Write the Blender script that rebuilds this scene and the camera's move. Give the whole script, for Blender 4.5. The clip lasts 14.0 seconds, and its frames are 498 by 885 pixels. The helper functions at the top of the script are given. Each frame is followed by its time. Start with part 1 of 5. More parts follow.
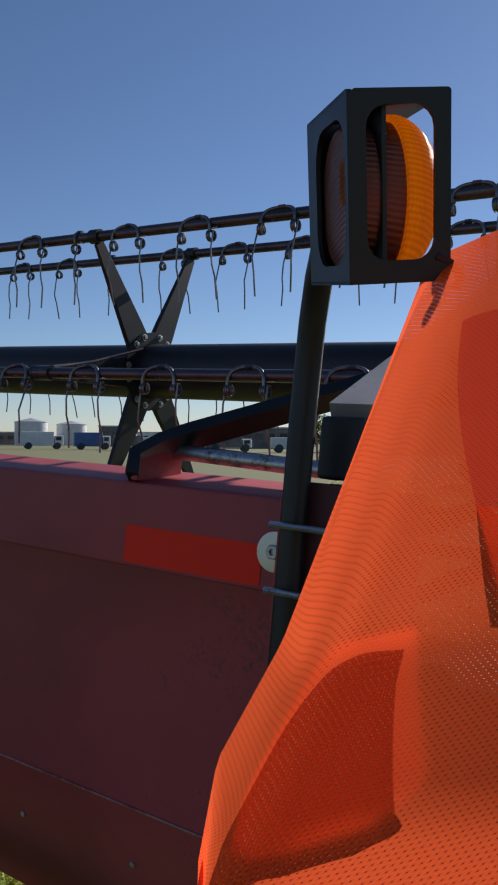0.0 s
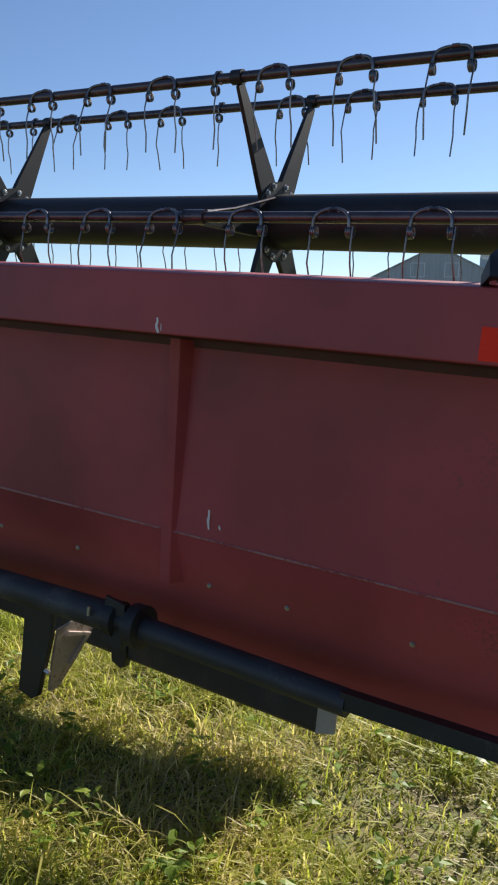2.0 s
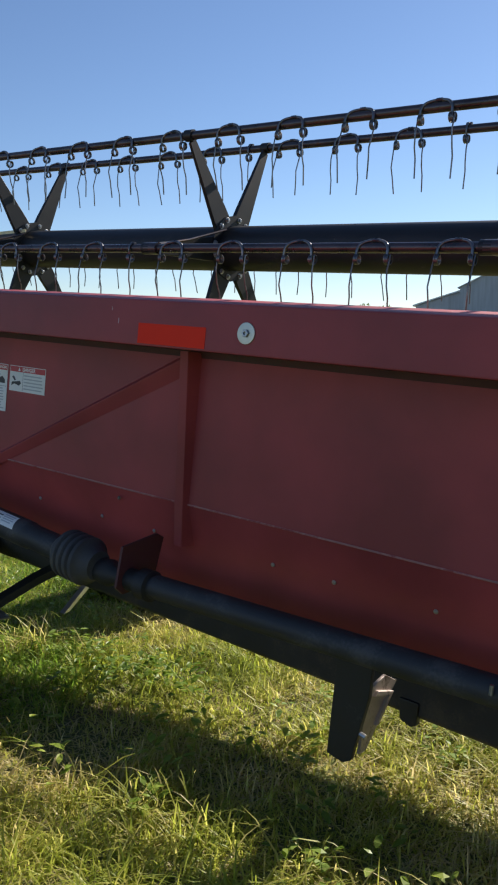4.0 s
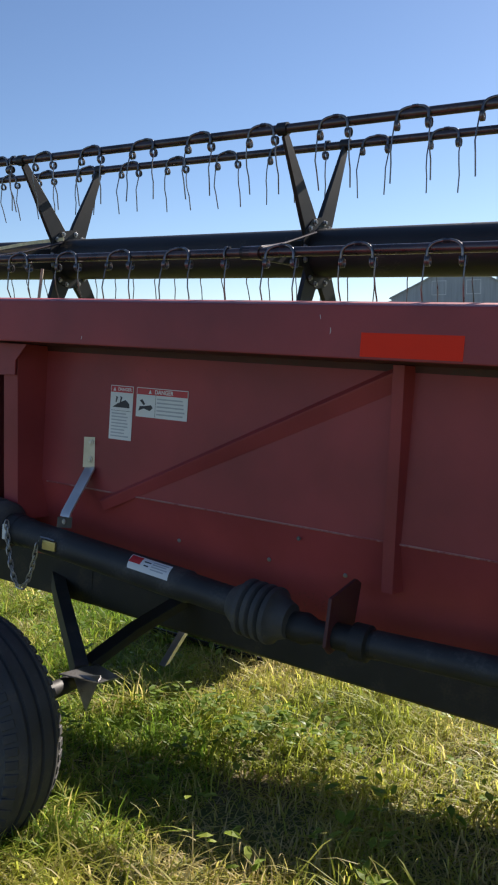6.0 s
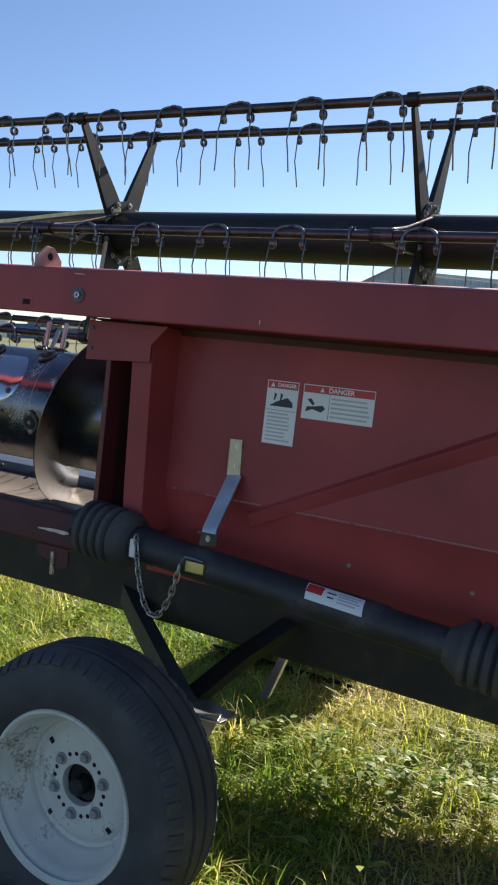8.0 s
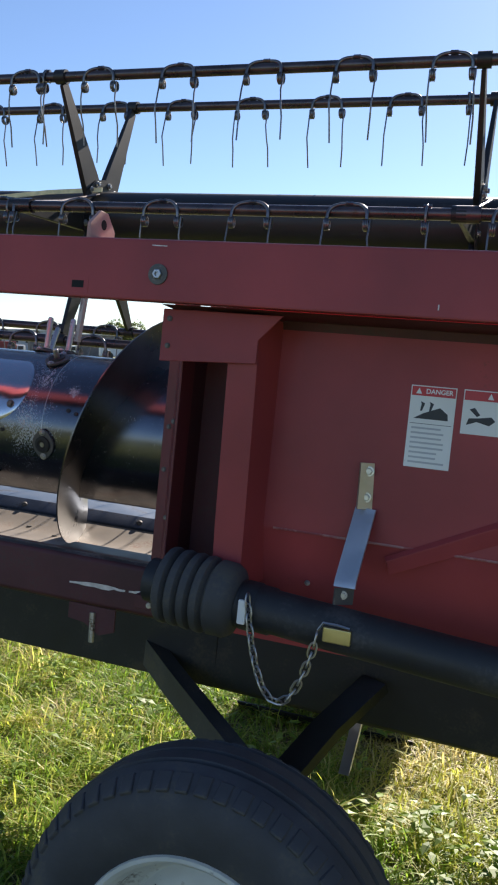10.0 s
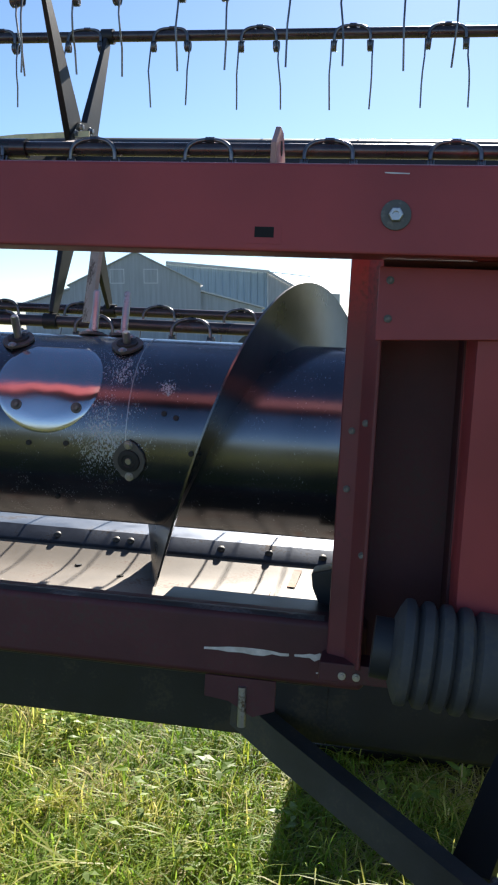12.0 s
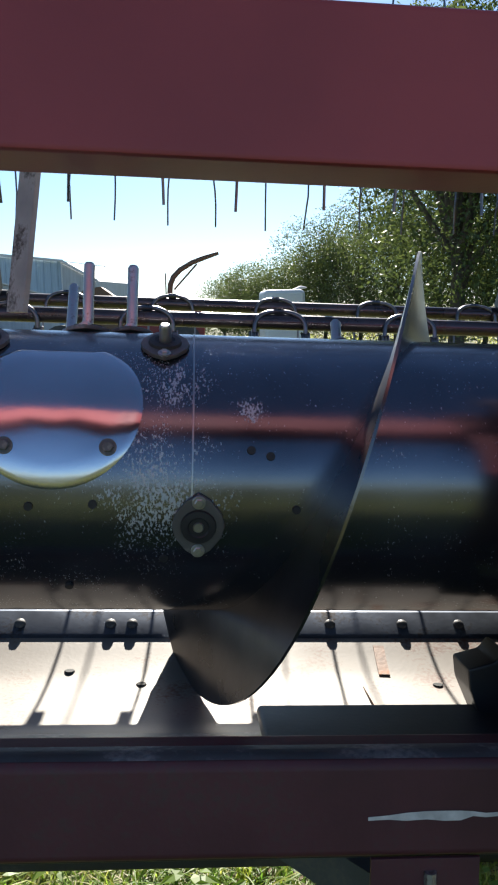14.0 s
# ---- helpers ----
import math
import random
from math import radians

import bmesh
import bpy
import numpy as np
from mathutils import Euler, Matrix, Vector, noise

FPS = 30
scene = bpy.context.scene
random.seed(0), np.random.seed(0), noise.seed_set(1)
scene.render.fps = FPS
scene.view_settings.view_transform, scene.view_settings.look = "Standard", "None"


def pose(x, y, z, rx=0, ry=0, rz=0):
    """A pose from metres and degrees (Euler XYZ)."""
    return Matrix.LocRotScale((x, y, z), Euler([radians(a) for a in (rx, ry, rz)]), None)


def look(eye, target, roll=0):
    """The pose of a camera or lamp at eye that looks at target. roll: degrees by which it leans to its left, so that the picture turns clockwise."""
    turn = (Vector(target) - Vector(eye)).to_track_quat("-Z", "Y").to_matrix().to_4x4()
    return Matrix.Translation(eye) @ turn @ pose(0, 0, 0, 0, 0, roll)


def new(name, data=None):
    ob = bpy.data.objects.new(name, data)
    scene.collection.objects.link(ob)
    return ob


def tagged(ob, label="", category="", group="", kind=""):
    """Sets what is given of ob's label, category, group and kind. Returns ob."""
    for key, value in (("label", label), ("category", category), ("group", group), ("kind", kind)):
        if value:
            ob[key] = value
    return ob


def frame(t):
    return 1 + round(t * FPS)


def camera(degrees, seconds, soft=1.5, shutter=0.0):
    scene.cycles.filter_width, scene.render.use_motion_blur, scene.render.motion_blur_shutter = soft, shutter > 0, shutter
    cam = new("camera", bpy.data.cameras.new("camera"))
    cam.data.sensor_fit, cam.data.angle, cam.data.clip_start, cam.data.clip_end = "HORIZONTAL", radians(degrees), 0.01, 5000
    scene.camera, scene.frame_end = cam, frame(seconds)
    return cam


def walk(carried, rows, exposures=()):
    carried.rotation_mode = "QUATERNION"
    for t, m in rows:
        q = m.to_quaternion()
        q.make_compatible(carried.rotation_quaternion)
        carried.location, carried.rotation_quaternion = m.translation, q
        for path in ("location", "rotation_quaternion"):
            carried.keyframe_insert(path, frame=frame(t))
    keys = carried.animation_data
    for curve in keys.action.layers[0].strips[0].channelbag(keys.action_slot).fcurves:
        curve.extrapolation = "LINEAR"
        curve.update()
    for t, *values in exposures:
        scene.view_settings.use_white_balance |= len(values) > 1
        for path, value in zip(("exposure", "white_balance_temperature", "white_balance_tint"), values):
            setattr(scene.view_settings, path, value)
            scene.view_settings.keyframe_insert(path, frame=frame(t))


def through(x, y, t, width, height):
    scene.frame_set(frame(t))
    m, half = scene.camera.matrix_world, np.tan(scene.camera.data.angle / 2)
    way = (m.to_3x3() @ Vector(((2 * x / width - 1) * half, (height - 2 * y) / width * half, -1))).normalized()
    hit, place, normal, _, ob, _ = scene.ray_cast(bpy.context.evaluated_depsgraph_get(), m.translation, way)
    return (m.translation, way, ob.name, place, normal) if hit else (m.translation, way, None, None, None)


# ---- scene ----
cam = camera(34.0, 14.0, soft=2.1)
# The machine's own axes: x along it, y ahead through it, z up its back wall. TILT sets it in the world.
UP = Vector((math.tan(radians(-3.0)), math.tan(radians(-4.5)), 1.0)).normalized()
DROP = -0.06
TILT = Matrix.Translation((0, 0, DROP)) @ UP.rotation_difference(Vector((0, 0, 1))).to_matrix().to_4x4()

PATH = [
    (0, (0.821, -0.913, 1.48), (-0.297, 0.744, 1.543), 5.2),
    (0.5, (0.75, -1.125, 1.421), (-0.199, 0.635, 1.405), 4.1),
    (1, (0.702, -1.233, 1.371), (-0.192, 0.549, 1.208), 4.9),
    (1.5, (0.587, -1.251, 1.315), (-0.347, 0.504, 1.094), 6.8),
    (2, (0.39, -1.314, 1.3), (-0.648, 0.382, 1.083), 6.0),
    (2.5, (0.248, -1.369, 1.31), (-0.942, 0.223, 1.089), 7.3),
    (3, (0.093, -1.428, 1.294), (-1.172, 0.104, 1.064), 7.3),
    (3.5, (-0.106, -1.524, 1.309), (-1.335, 0.041, 1.103), 5.4),
    (4, (-0.281, -1.585, 1.321), (-1.481, 0.0, 1.11), 5.6),
    (4.2, (-0.345, -1.6, 1.311), (-1.549, -0.018, 1.096), 5.7),
    (6.3, (-1.22, -1.73, 1.258), (-2.252, -0.025, 1.086), 4.3),
    (6.5, (-1.303, -1.739, 1.254), (-2.3, -0.015, 1.068), 5),
    (7, (-1.461, -1.754, 1.234), (-2.44, -0.021, 1.037), 5.1),
    (7.5, (-1.68, -1.743, 1.221), (-2.642, 0.002, 1.05), 5.3),
    (7.7, (-1.751, -1.743, 1.222), (-2.704, 0.008, 1.053), 6),
    (9.8, (-2.509, -1.539, 1.152), (-3.19, 0.337, 1.03), 5.5),
    (10, (-2.579, -1.491, 1.147), (-3.242, 0.393, 1.036), 5.8),
    (10.5, (-2.726, -1.425, 1.149), (-3.36, 0.468, 1.023), 5.8),
    (11, (-2.947, -1.345, 1.142), (-3.457, 0.586, 1.051), 3.2),
    (11.5, (-3.169, -1.264, 1.138), (-3.547, 0.696, 1.013), 3.5),
    (12, (-3.331, -1.168, 1.126), (-3.653, 0.801, 0.988), 3.2),
    (12.5, (-3.493, -1.036, 1.131), (-3.716, 0.947, 1.001), 3.1),
    (13, (-3.624, -0.925, 1.141), (-3.703, 1.07, 1.009), 2.4),
    (13.5, (-3.779, -0.782, 1.15), (-3.629, 1.209, 1.039), 0.2),
    (14, (-3.848, -0.642, 1.146), (-3.686, 1.346, 1.005), 1.5),
]
EXPOSURES = [(0, 0.3, 6250, 16), (0.5, 0.4, 6250, 15), (1.5, 0.85, 6400, 14), (4, 0.95, 6550, 14), (7, 1.05, 6700, 15), (10, 1.32, 6650, 14), (14, 1.3, 6350, 9)]
walk(cam, [(t, TILT @ look(eye, target, roll)) for t, eye, target, roll in PATH], EXPOSURES)

# ---- light ----
SUN_AZ, SUN_EL = radians(5.0), radians(30.5)
world = bpy.data.worlds.new("sky")
scene.world = world
world.use_nodes = True
wn = world.node_tree
sky = wn.nodes.new("ShaderNodeTexSky")
sky.sky_type, sky.sun_disc, sky.sun_elevation, sky.sun_rotation = "NISHITA", False, SUN_EL, SUN_AZ
sky.air_density, sky.dust_density, sky.ozone_density, sky.altitude = 1.0, 0.25, 4.5, 900.0
wn.links.new(sky.outputs[0], wn.nodes["Background"].inputs[0])
wn.nodes["Background"].inputs[1].default_value = 0.065
sun = new("sun", bpy.data.lights.new("sun", "SUN"))
sun.data.energy, sun.data.angle, sun.data.color = 5.0, radians(0.5), (1.0, 0.93, 0.82)
sun_way = Vector((math.sin(SUN_AZ) * math.cos(SUN_EL), math.cos(SUN_AZ) * math.cos(SUN_EL), math.sin(SUN_EL)))
sun.matrix_world = look(sun_way * 50, (0, 0, 0))


# ---- materials ----
def material(name, colour, rough=0.5, metal=0.0, vary=0.25, scale=6.0, bump=0.15, fine=120.0, dirt=None, dirt_at=0.55, coat=0.0, streak=None):
    """Paint, metal or rubber: colour with broad and fine variation, patches of dirt and a fine relief."""
    m = bpy.data.materials.new(name)
    m.use_nodes = True
    nt = m.node_tree
    n, k = nt.nodes, nt.links
    b = n["Principled BSDF"]
    tc = n.new("ShaderNodeTexCoord")
    source = tc.outputs["Object"]
    if streak:
        mp = n.new("ShaderNodeMapping")
        mp.inputs["Scale"].default_value = streak
        k.new(source, mp.inputs[0])
        source = mp.outputs[0]
    big, small = n.new("ShaderNodeTexNoise"), n.new("ShaderNodeTexNoise")
    big.inputs["Scale"].default_value, big.inputs["Detail"].default_value = scale, 6
    small.inputs["Scale"].default_value, small.inputs["Detail"].default_value = fine, 4
    k.new(source, big.inputs[0])
    k.new(tc.outputs["Object"], small.inputs[0])
    ramp = n.new("ShaderNodeMapRange")
    ramp.inputs["From Min"].default_value, ramp.inputs["From Max"].default_value = 0.3, 0.7
    ramp.inputs["To Min"].default_value, ramp.inputs["To Max"].default_value = 1 - vary, 1 + vary
    k.new(big.outputs[0], ramp.inputs[0])
    mul = n.new("ShaderNodeMix")
    mul.data_type, mul.blend_type = "RGBA", "MULTIPLY"
    mul.inputs[0].default_value = 1.0
    mul.inputs[6].default_value = (*colour, 1)
    k.new(ramp.outputs[0], mul.inputs[7])
    out = mul.outputs[2]
    if dirt:
        mask, mix = n.new("ShaderNodeMapRange"), n.new("ShaderNodeMix")
        mask.inputs["From Min"].default_value, mask.inputs["From Max"].default_value = dirt_at, dirt_at + 0.12
        both = n.new("ShaderNodeMath")
        both.operation = "MULTIPLY_ADD"
        both.inputs[1].default_value, both.inputs[2].default_value = 0.35, 0.0
        add = n.new("ShaderNodeMath")
        k.new(small.outputs[0], both.inputs[0])
        k.new(both.outputs[0], add.inputs[0])
        sc = n.new("ShaderNodeMath")
        sc.operation = "MULTIPLY"
        sc.inputs[1].default_value = 0.75
        k.new(big.outputs[0], sc.inputs[0])
        k.new(sc.outputs[0], add.inputs[1])
        k.new(add.outputs[0], mask.inputs[0])
        mix.data_type = "RGBA"
        k.new(mask.outputs[0], mix.inputs[0])
        k.new(out, mix.inputs[6])
        mix.inputs[7].default_value = (*dirt, 1)
        out = mix.outputs[2]
    k.new(out, b.inputs["Base Color"])
    rr = n.new("ShaderNodeMapRange")
    rr.inputs["To Min"].default_value, rr.inputs["To Max"].default_value = max(0.03, rough - 0.12), min(1, rough + 0.15)
    k.new(big.outputs[0], rr.inputs[0])
    k.new(rr.outputs[0], b.inputs["Roughness"])
    b.inputs["Metallic"].default_value = metal
    b.inputs["Coat Weight"].default_value = coat
    b.inputs["Coat Roughness"].default_value = 0.15
    bp = n.new("ShaderNodeBump")
    bp.inputs["Strength"].default_value, bp.inputs["Distance"].default_value = bump, 0.002
    k.new(small.outputs[0], bp.inputs["Height"])
    k.new(bp.outputs[0], b.inputs["Normal"])
    return m


RED = material("red_paint", (0.335, 0.052, 0.056), 0.50, vary=0.30, scale=2.4, bump=0.08, dirt=(0.15, 0.055, 0.045), dirt_at=0.68, coat=0.05)
RED.node_tree.nodes["Principled BSDF"].inputs["Specular IOR Level"].default_value = 0.35
# Darker copy of RED: shade on the post and drive cover is in its colour.
SHADED_RED = material("shaded_red_paint", (0.17, 0.033, 0.036), 0.55, vary=0.35, scale=4.0, bump=0.1, dirt=(0.07, 0.03, 0.028), dirt_at=0.55)
# Dark copy of RED; shade of undersides and recesses is put into its colour.
DARK_RED = material("dark_red_paint", (0.085, 0.022, 0.025), 0.62, vary=0.35, scale=5.0, dirt=(0.075, 0.035, 0.032), dirt_at=0.57)
BLACK = material("black_paint", (0.010, 0.0105, 0.012), 0.45, vary=0.3, scale=7.0, bump=0.1, dirt=(0.06, 0.055, 0.05), dirt_at=0.68)
GREASY = material("grimy_black_steel", (0.016, 0.016, 0.017), 0.6, vary=0.4, scale=9.0, bump=0.3, dirt=(0.05, 0.04, 0.03), dirt_at=0.6)
RUBBER = material("rubber", (0.055, 0.055, 0.058), 0.7, vary=0.3, scale=10.0, bump=0.3, dirt=(0.09, 0.083, 0.07), dirt_at=0.6)
PLASTIC = material("black_plastic", (0.024, 0.025, 0.028), 0.55, vary=0.3, scale=9.0, bump=0.12, dirt=(0.06, 0.058, 0.058), dirt_at=0.6)
TUBE = material("worn_auger_steel", (0.125, 0.135, 0.16), 0.20, 0.9, 0.3, 4.0, 0.04, 260.0, dirt=(0.30, 0.31, 0.34), dirt_at=0.66)


def scraped(m):
    """Pale scraped flecks round the finger guides of the auger tube, in two patches with ragged edges."""
    n, k = m.node_tree.nodes, m.node_tree.links
    b = n["Principled BSDF"]
    tc, mp, fleck, rag = n.new("ShaderNodeTexCoord"), n.new("ShaderNodeMapping"), n.new("ShaderNodeTexNoise"), n.new("ShaderNodeTexNoise")
    mp.inputs["Scale"].default_value = (1.0, 0.55, 0.55)
    k.new(tc.outputs["Object"], mp.inputs[0])
    k.new(mp.outputs[0], fleck.inputs[0])
    fleck.inputs["Scale"].default_value, fleck.inputs["Detail"].default_value, fleck.inputs["Roughness"].default_value = 340.0, 5, 0.7
    k.new(tc.outputs["Object"], rag.inputs[0])
    rag.inputs["Scale"].default_value, rag.inputs["Detail"].default_value = 22.0, 4
    near = None
    for spot, size in (((-0.475, -0.205, -0.005), 0.115), ((-0.47, -0.15, 0.14), 0.07), ((-0.36, -0.18, 0.10), 0.03), ((-1.05, -0.2, 0.0), 0.13)):
        d, inside = n.new("ShaderNodeVectorMath"), n.new("ShaderNodeMapRange")
        d.operation = "DISTANCE"
        d.inputs[1].default_value = spot
        k.new(tc.outputs["Object"], d.inputs[0])
        inside.inputs["From Min"].default_value, inside.inputs["From Max"].default_value = size, size * 0.25
        k.new(d.outputs["Value"], inside.inputs[0])
        if near is None:
            near = inside.outputs[0]
        else:
            most = n.new("ShaderNodeMath")
            most.operation = "MAXIMUM"
            k.new(near, most.inputs[0])
            k.new(inside.outputs[0], most.inputs[1])
            near = most.outputs[0]
    total, lot, edge = n.new("ShaderNodeMath"), n.new("ShaderNodeMath"), n.new("ShaderNodeMapRange")
    lot.operation = "MULTIPLY_ADD"
    lot.inputs[1].default_value = 0.16
    k.new(near, lot.inputs[0])
    k.new(fleck.outputs[0], lot.inputs[2])
    total.operation = "MULTIPLY_ADD"
    total.inputs[1].default_value = 0.30
    k.new(rag.outputs[0], total.inputs[0])
    k.new(lot.outputs[0], total.inputs[2])
    edge.inputs["From Min"].default_value, edge.inputs["From Max"].default_value = 0.815, 0.85
    k.new(total.outputs[0], edge.inputs[0])
    mix, rough = n.new("ShaderNodeMix"), n.new("ShaderNodeMix")
    mix.data_type = "RGBA"
    k.new(edge.outputs[0], mix.inputs[0])
    k.new(b.inputs["Base Color"].links[0].from_socket, mix.inputs[6])
    mix.inputs[7].default_value = (0.50, 0.53, 0.56, 1)
    k.new(mix.outputs[2], b.inputs["Base Color"])
    k.new(edge.outputs[0], rough.inputs[0])
    k.new(b.inputs["Roughness"].links[0].from_socket, rough.inputs[2])
    rough.inputs[3].default_value = 0.7
    k.new(rough.outputs[0], b.inputs["Roughness"])
    return m


scraped(TUBE)
FLIGHT = material("polished_flighting_steel", (0.17, 0.165, 0.165), 0.28, 0.95, 0.3, 8.0, 0.06, 150.0)
STEEL = material("bare_steel", (0.42, 0.42, 0.43), 0.35, 0.9, 0.25, 12.0, 0.1, 200.0, dirt=(0.12, 0.08, 0.05), dirt_at=0.62)
ZINC = material("zinc_plate", (0.55, 0.53, 0.46), 0.36, 0.85, 0.15, 20.0, 0.05, 160.0, dirt=(0.25, 0.2, 0.12), dirt_at=0.68)
PAN = material("scoured_pan_steel", (0.18, 0.152, 0.122), 0.55, 0.08, 0.22, 7.0, 0.08, 160.0, dirt=(0.12, 0.042, 0.016), dirt_at=0.575)
# The sky's blue reflection is put into this steel's colour.
JOINT = material("bluish_joint_steel", (0.085, 0.10, 0.13), 0.42, 0.9, 0.3, 14.0, 0.08, 140.0, dirt=(0.06, 0.05, 0.045), dirt_at=0.6)
RIM = material("cream_rim_paint", (0.62, 0.62, 0.56), 0.5, vary=0.12, scale=9.0, dirt=(0.2, 0.17, 0.12), dirt_at=0.62)
GREY = material("grey_paint", (0.28, 0.28, 0.28), 0.5, vary=0.15, scale=10.0, dirt=(0.1, 0.09, 0.08), dirt_at=0.62)
WHITE = material("white_sticker", (0.78, 0.78, 0.76), 0.4, vary=0.05, bump=0.02, dirt=(0.5, 0.46, 0.4), dirt_at=0.72)
STICKER_RED = material("sticker_red", (0.55, 0.03, 0.035), 0.4, vary=0.08, bump=0.02)
INK = material("sticker_ink", (0.03, 0.03, 0.035), 0.5, vary=0.1, bump=0.0)
PALE_INK = material("sticker_small_print", (0.45, 0.46, 0.48), 0.5, vary=0.1, bump=0.0)
YELLOW = material("faded_yellow_strap", (0.80, 0.68, 0.40), 0.7, vary=0.2, scale=30.0)
REFLECT = material("red_reflective_tape", (0.97, 0.045, 0.02), 0.75, vary=0.03, scale=8.0, bump=0.03, fine=400.0)
REFLECT.node_tree.nodes["Principled BSDF"].inputs["Specular IOR Level"].default_value = 0.2
CREASE = material("pale_crease_paint", (0.42, 0.20, 0.19), 0.5, vary=0.3, scale=9.0, dirt=(0.27, 0.052, 0.06), dirt_at=0.5)
TAB = material("faded_pink_paint", (0.45, 0.24, 0.21), 0.55, vary=0.15, scale=20.0)
BARE = material("bare_chip", (0.62, 0.58, 0.56), 0.5, 0.3, 0.2, 60.0)
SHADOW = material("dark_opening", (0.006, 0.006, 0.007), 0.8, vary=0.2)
RUSTY = material("rusty_steel", (0.16, 0.10, 0.07), 0.6, 0.4, 0.35, 40.0, 0.3, dirt=(0.30, 0.10, 0.03), dirt_at=0.6)
WORN = material("worn_tan_steel", (0.42, 0.35, 0.30), 0.5, 0.25, 0.2, 14.0, 0.15, dirt=(0.10, 0.07, 0.05), dirt_at=0.6)
PIPE = material("grey_green_pipe", (0.11, 0.12, 0.11), 0.5, 0.2, 0.2, 14.0)
DULL_STEEL = material("dirty_dark_steel", (0.11, 0.105, 0.10), 0.55, 0.4, 0.35, 9.0, 0.2, dirt=(0.30, 0.27, 0.24), dirt_at=0.58)
BRASS = material("brassy_plate", (0.50, 0.42, 0.18), 0.35, 0.8, 0.15, 20.0)
BAR = material("bat_tube_steel", (0.09, 0.075, 0.078), 0.28, 0.7, 0.35, 10.0, 0.1, dirt=(0.10, 0.06, 0.05), dirt_at=0.62)
WIRES = material("spring_wire", (0.17, 0.17, 0.175), 0.3, 0.85, 0.3, 40.0, 0.05)
BRIGHT = material("bright_bracket_steel", (0.60, 0.60, 0.60), 0.38, 0.9, 0.1, 20.0, 0.04, 160.0)
COVER = material("bright_cover_steel", (0.44, 0.46, 0.51), 0.15, 0.95, 0.12, 6.0, 0.03, 160.0)
REFLECTOR = material("lamp_reflector", (0.8, 0.6, 0.2), 0.2, 0.9, 0.1)


def lens(name, colour, through, rough=0.12):
    """Coloured see-through plastic."""
    m = bpy.data.materials.new(name)
    m.use_nodes = True
    n, k = m.node_tree.nodes, m.node_tree.links
    b = n["Principled BSDF"]
    wave = n.new("ShaderNodeTexWave")
    tc = n.new("ShaderNodeTexCoord")
    wave.bands_direction = "Z"
    wave.inputs["Scale"].default_value, wave.inputs["Distortion"].default_value = 70.0, 0.4
    k.new(tc.outputs["Object"], wave.inputs[0])
    bp = n.new("ShaderNodeBump")
    bp.inputs["Strength"].default_value, bp.inputs["Distance"].default_value = 0.5, 0.002
    k.new(wave.outputs[1], bp.inputs["Height"])
    k.new(bp.outputs[0], b.inputs["Normal"])
    mix = n.new("ShaderNodeMix")
    mix.data_type = "RGBA"
    k.new(wave.outputs[1], mix.inputs[0])
    mix.inputs[6].default_value = (*[c * 0.8 for c in colour], 1)
    mix.inputs[7].default_value = (*colour, 1)
    k.new(mix.outputs[2], b.inputs["Base Color"])
    b.inputs["Roughness"].default_value = rough
    tr = n.new("ShaderNodeBsdfTranslucent")
    k.new(mix.outputs[2], tr.inputs[0])
    ms = n.new("ShaderNodeMixShader")
    ms.inputs[0].default_value = through
    k.new(b.outputs[0], ms.inputs[1])
    k.new(tr.outputs[0], ms.inputs[2])
    k.new(ms.outputs[0], n["Material Output"].inputs[0])
    return m


AMBER = lens("amber_plastic", (1.0, 0.46, 0.015), 0.85)
RED_LENS = lens("dull_red_plastic", (0.32, 0.10, 0.07), 0.3, 0.3)


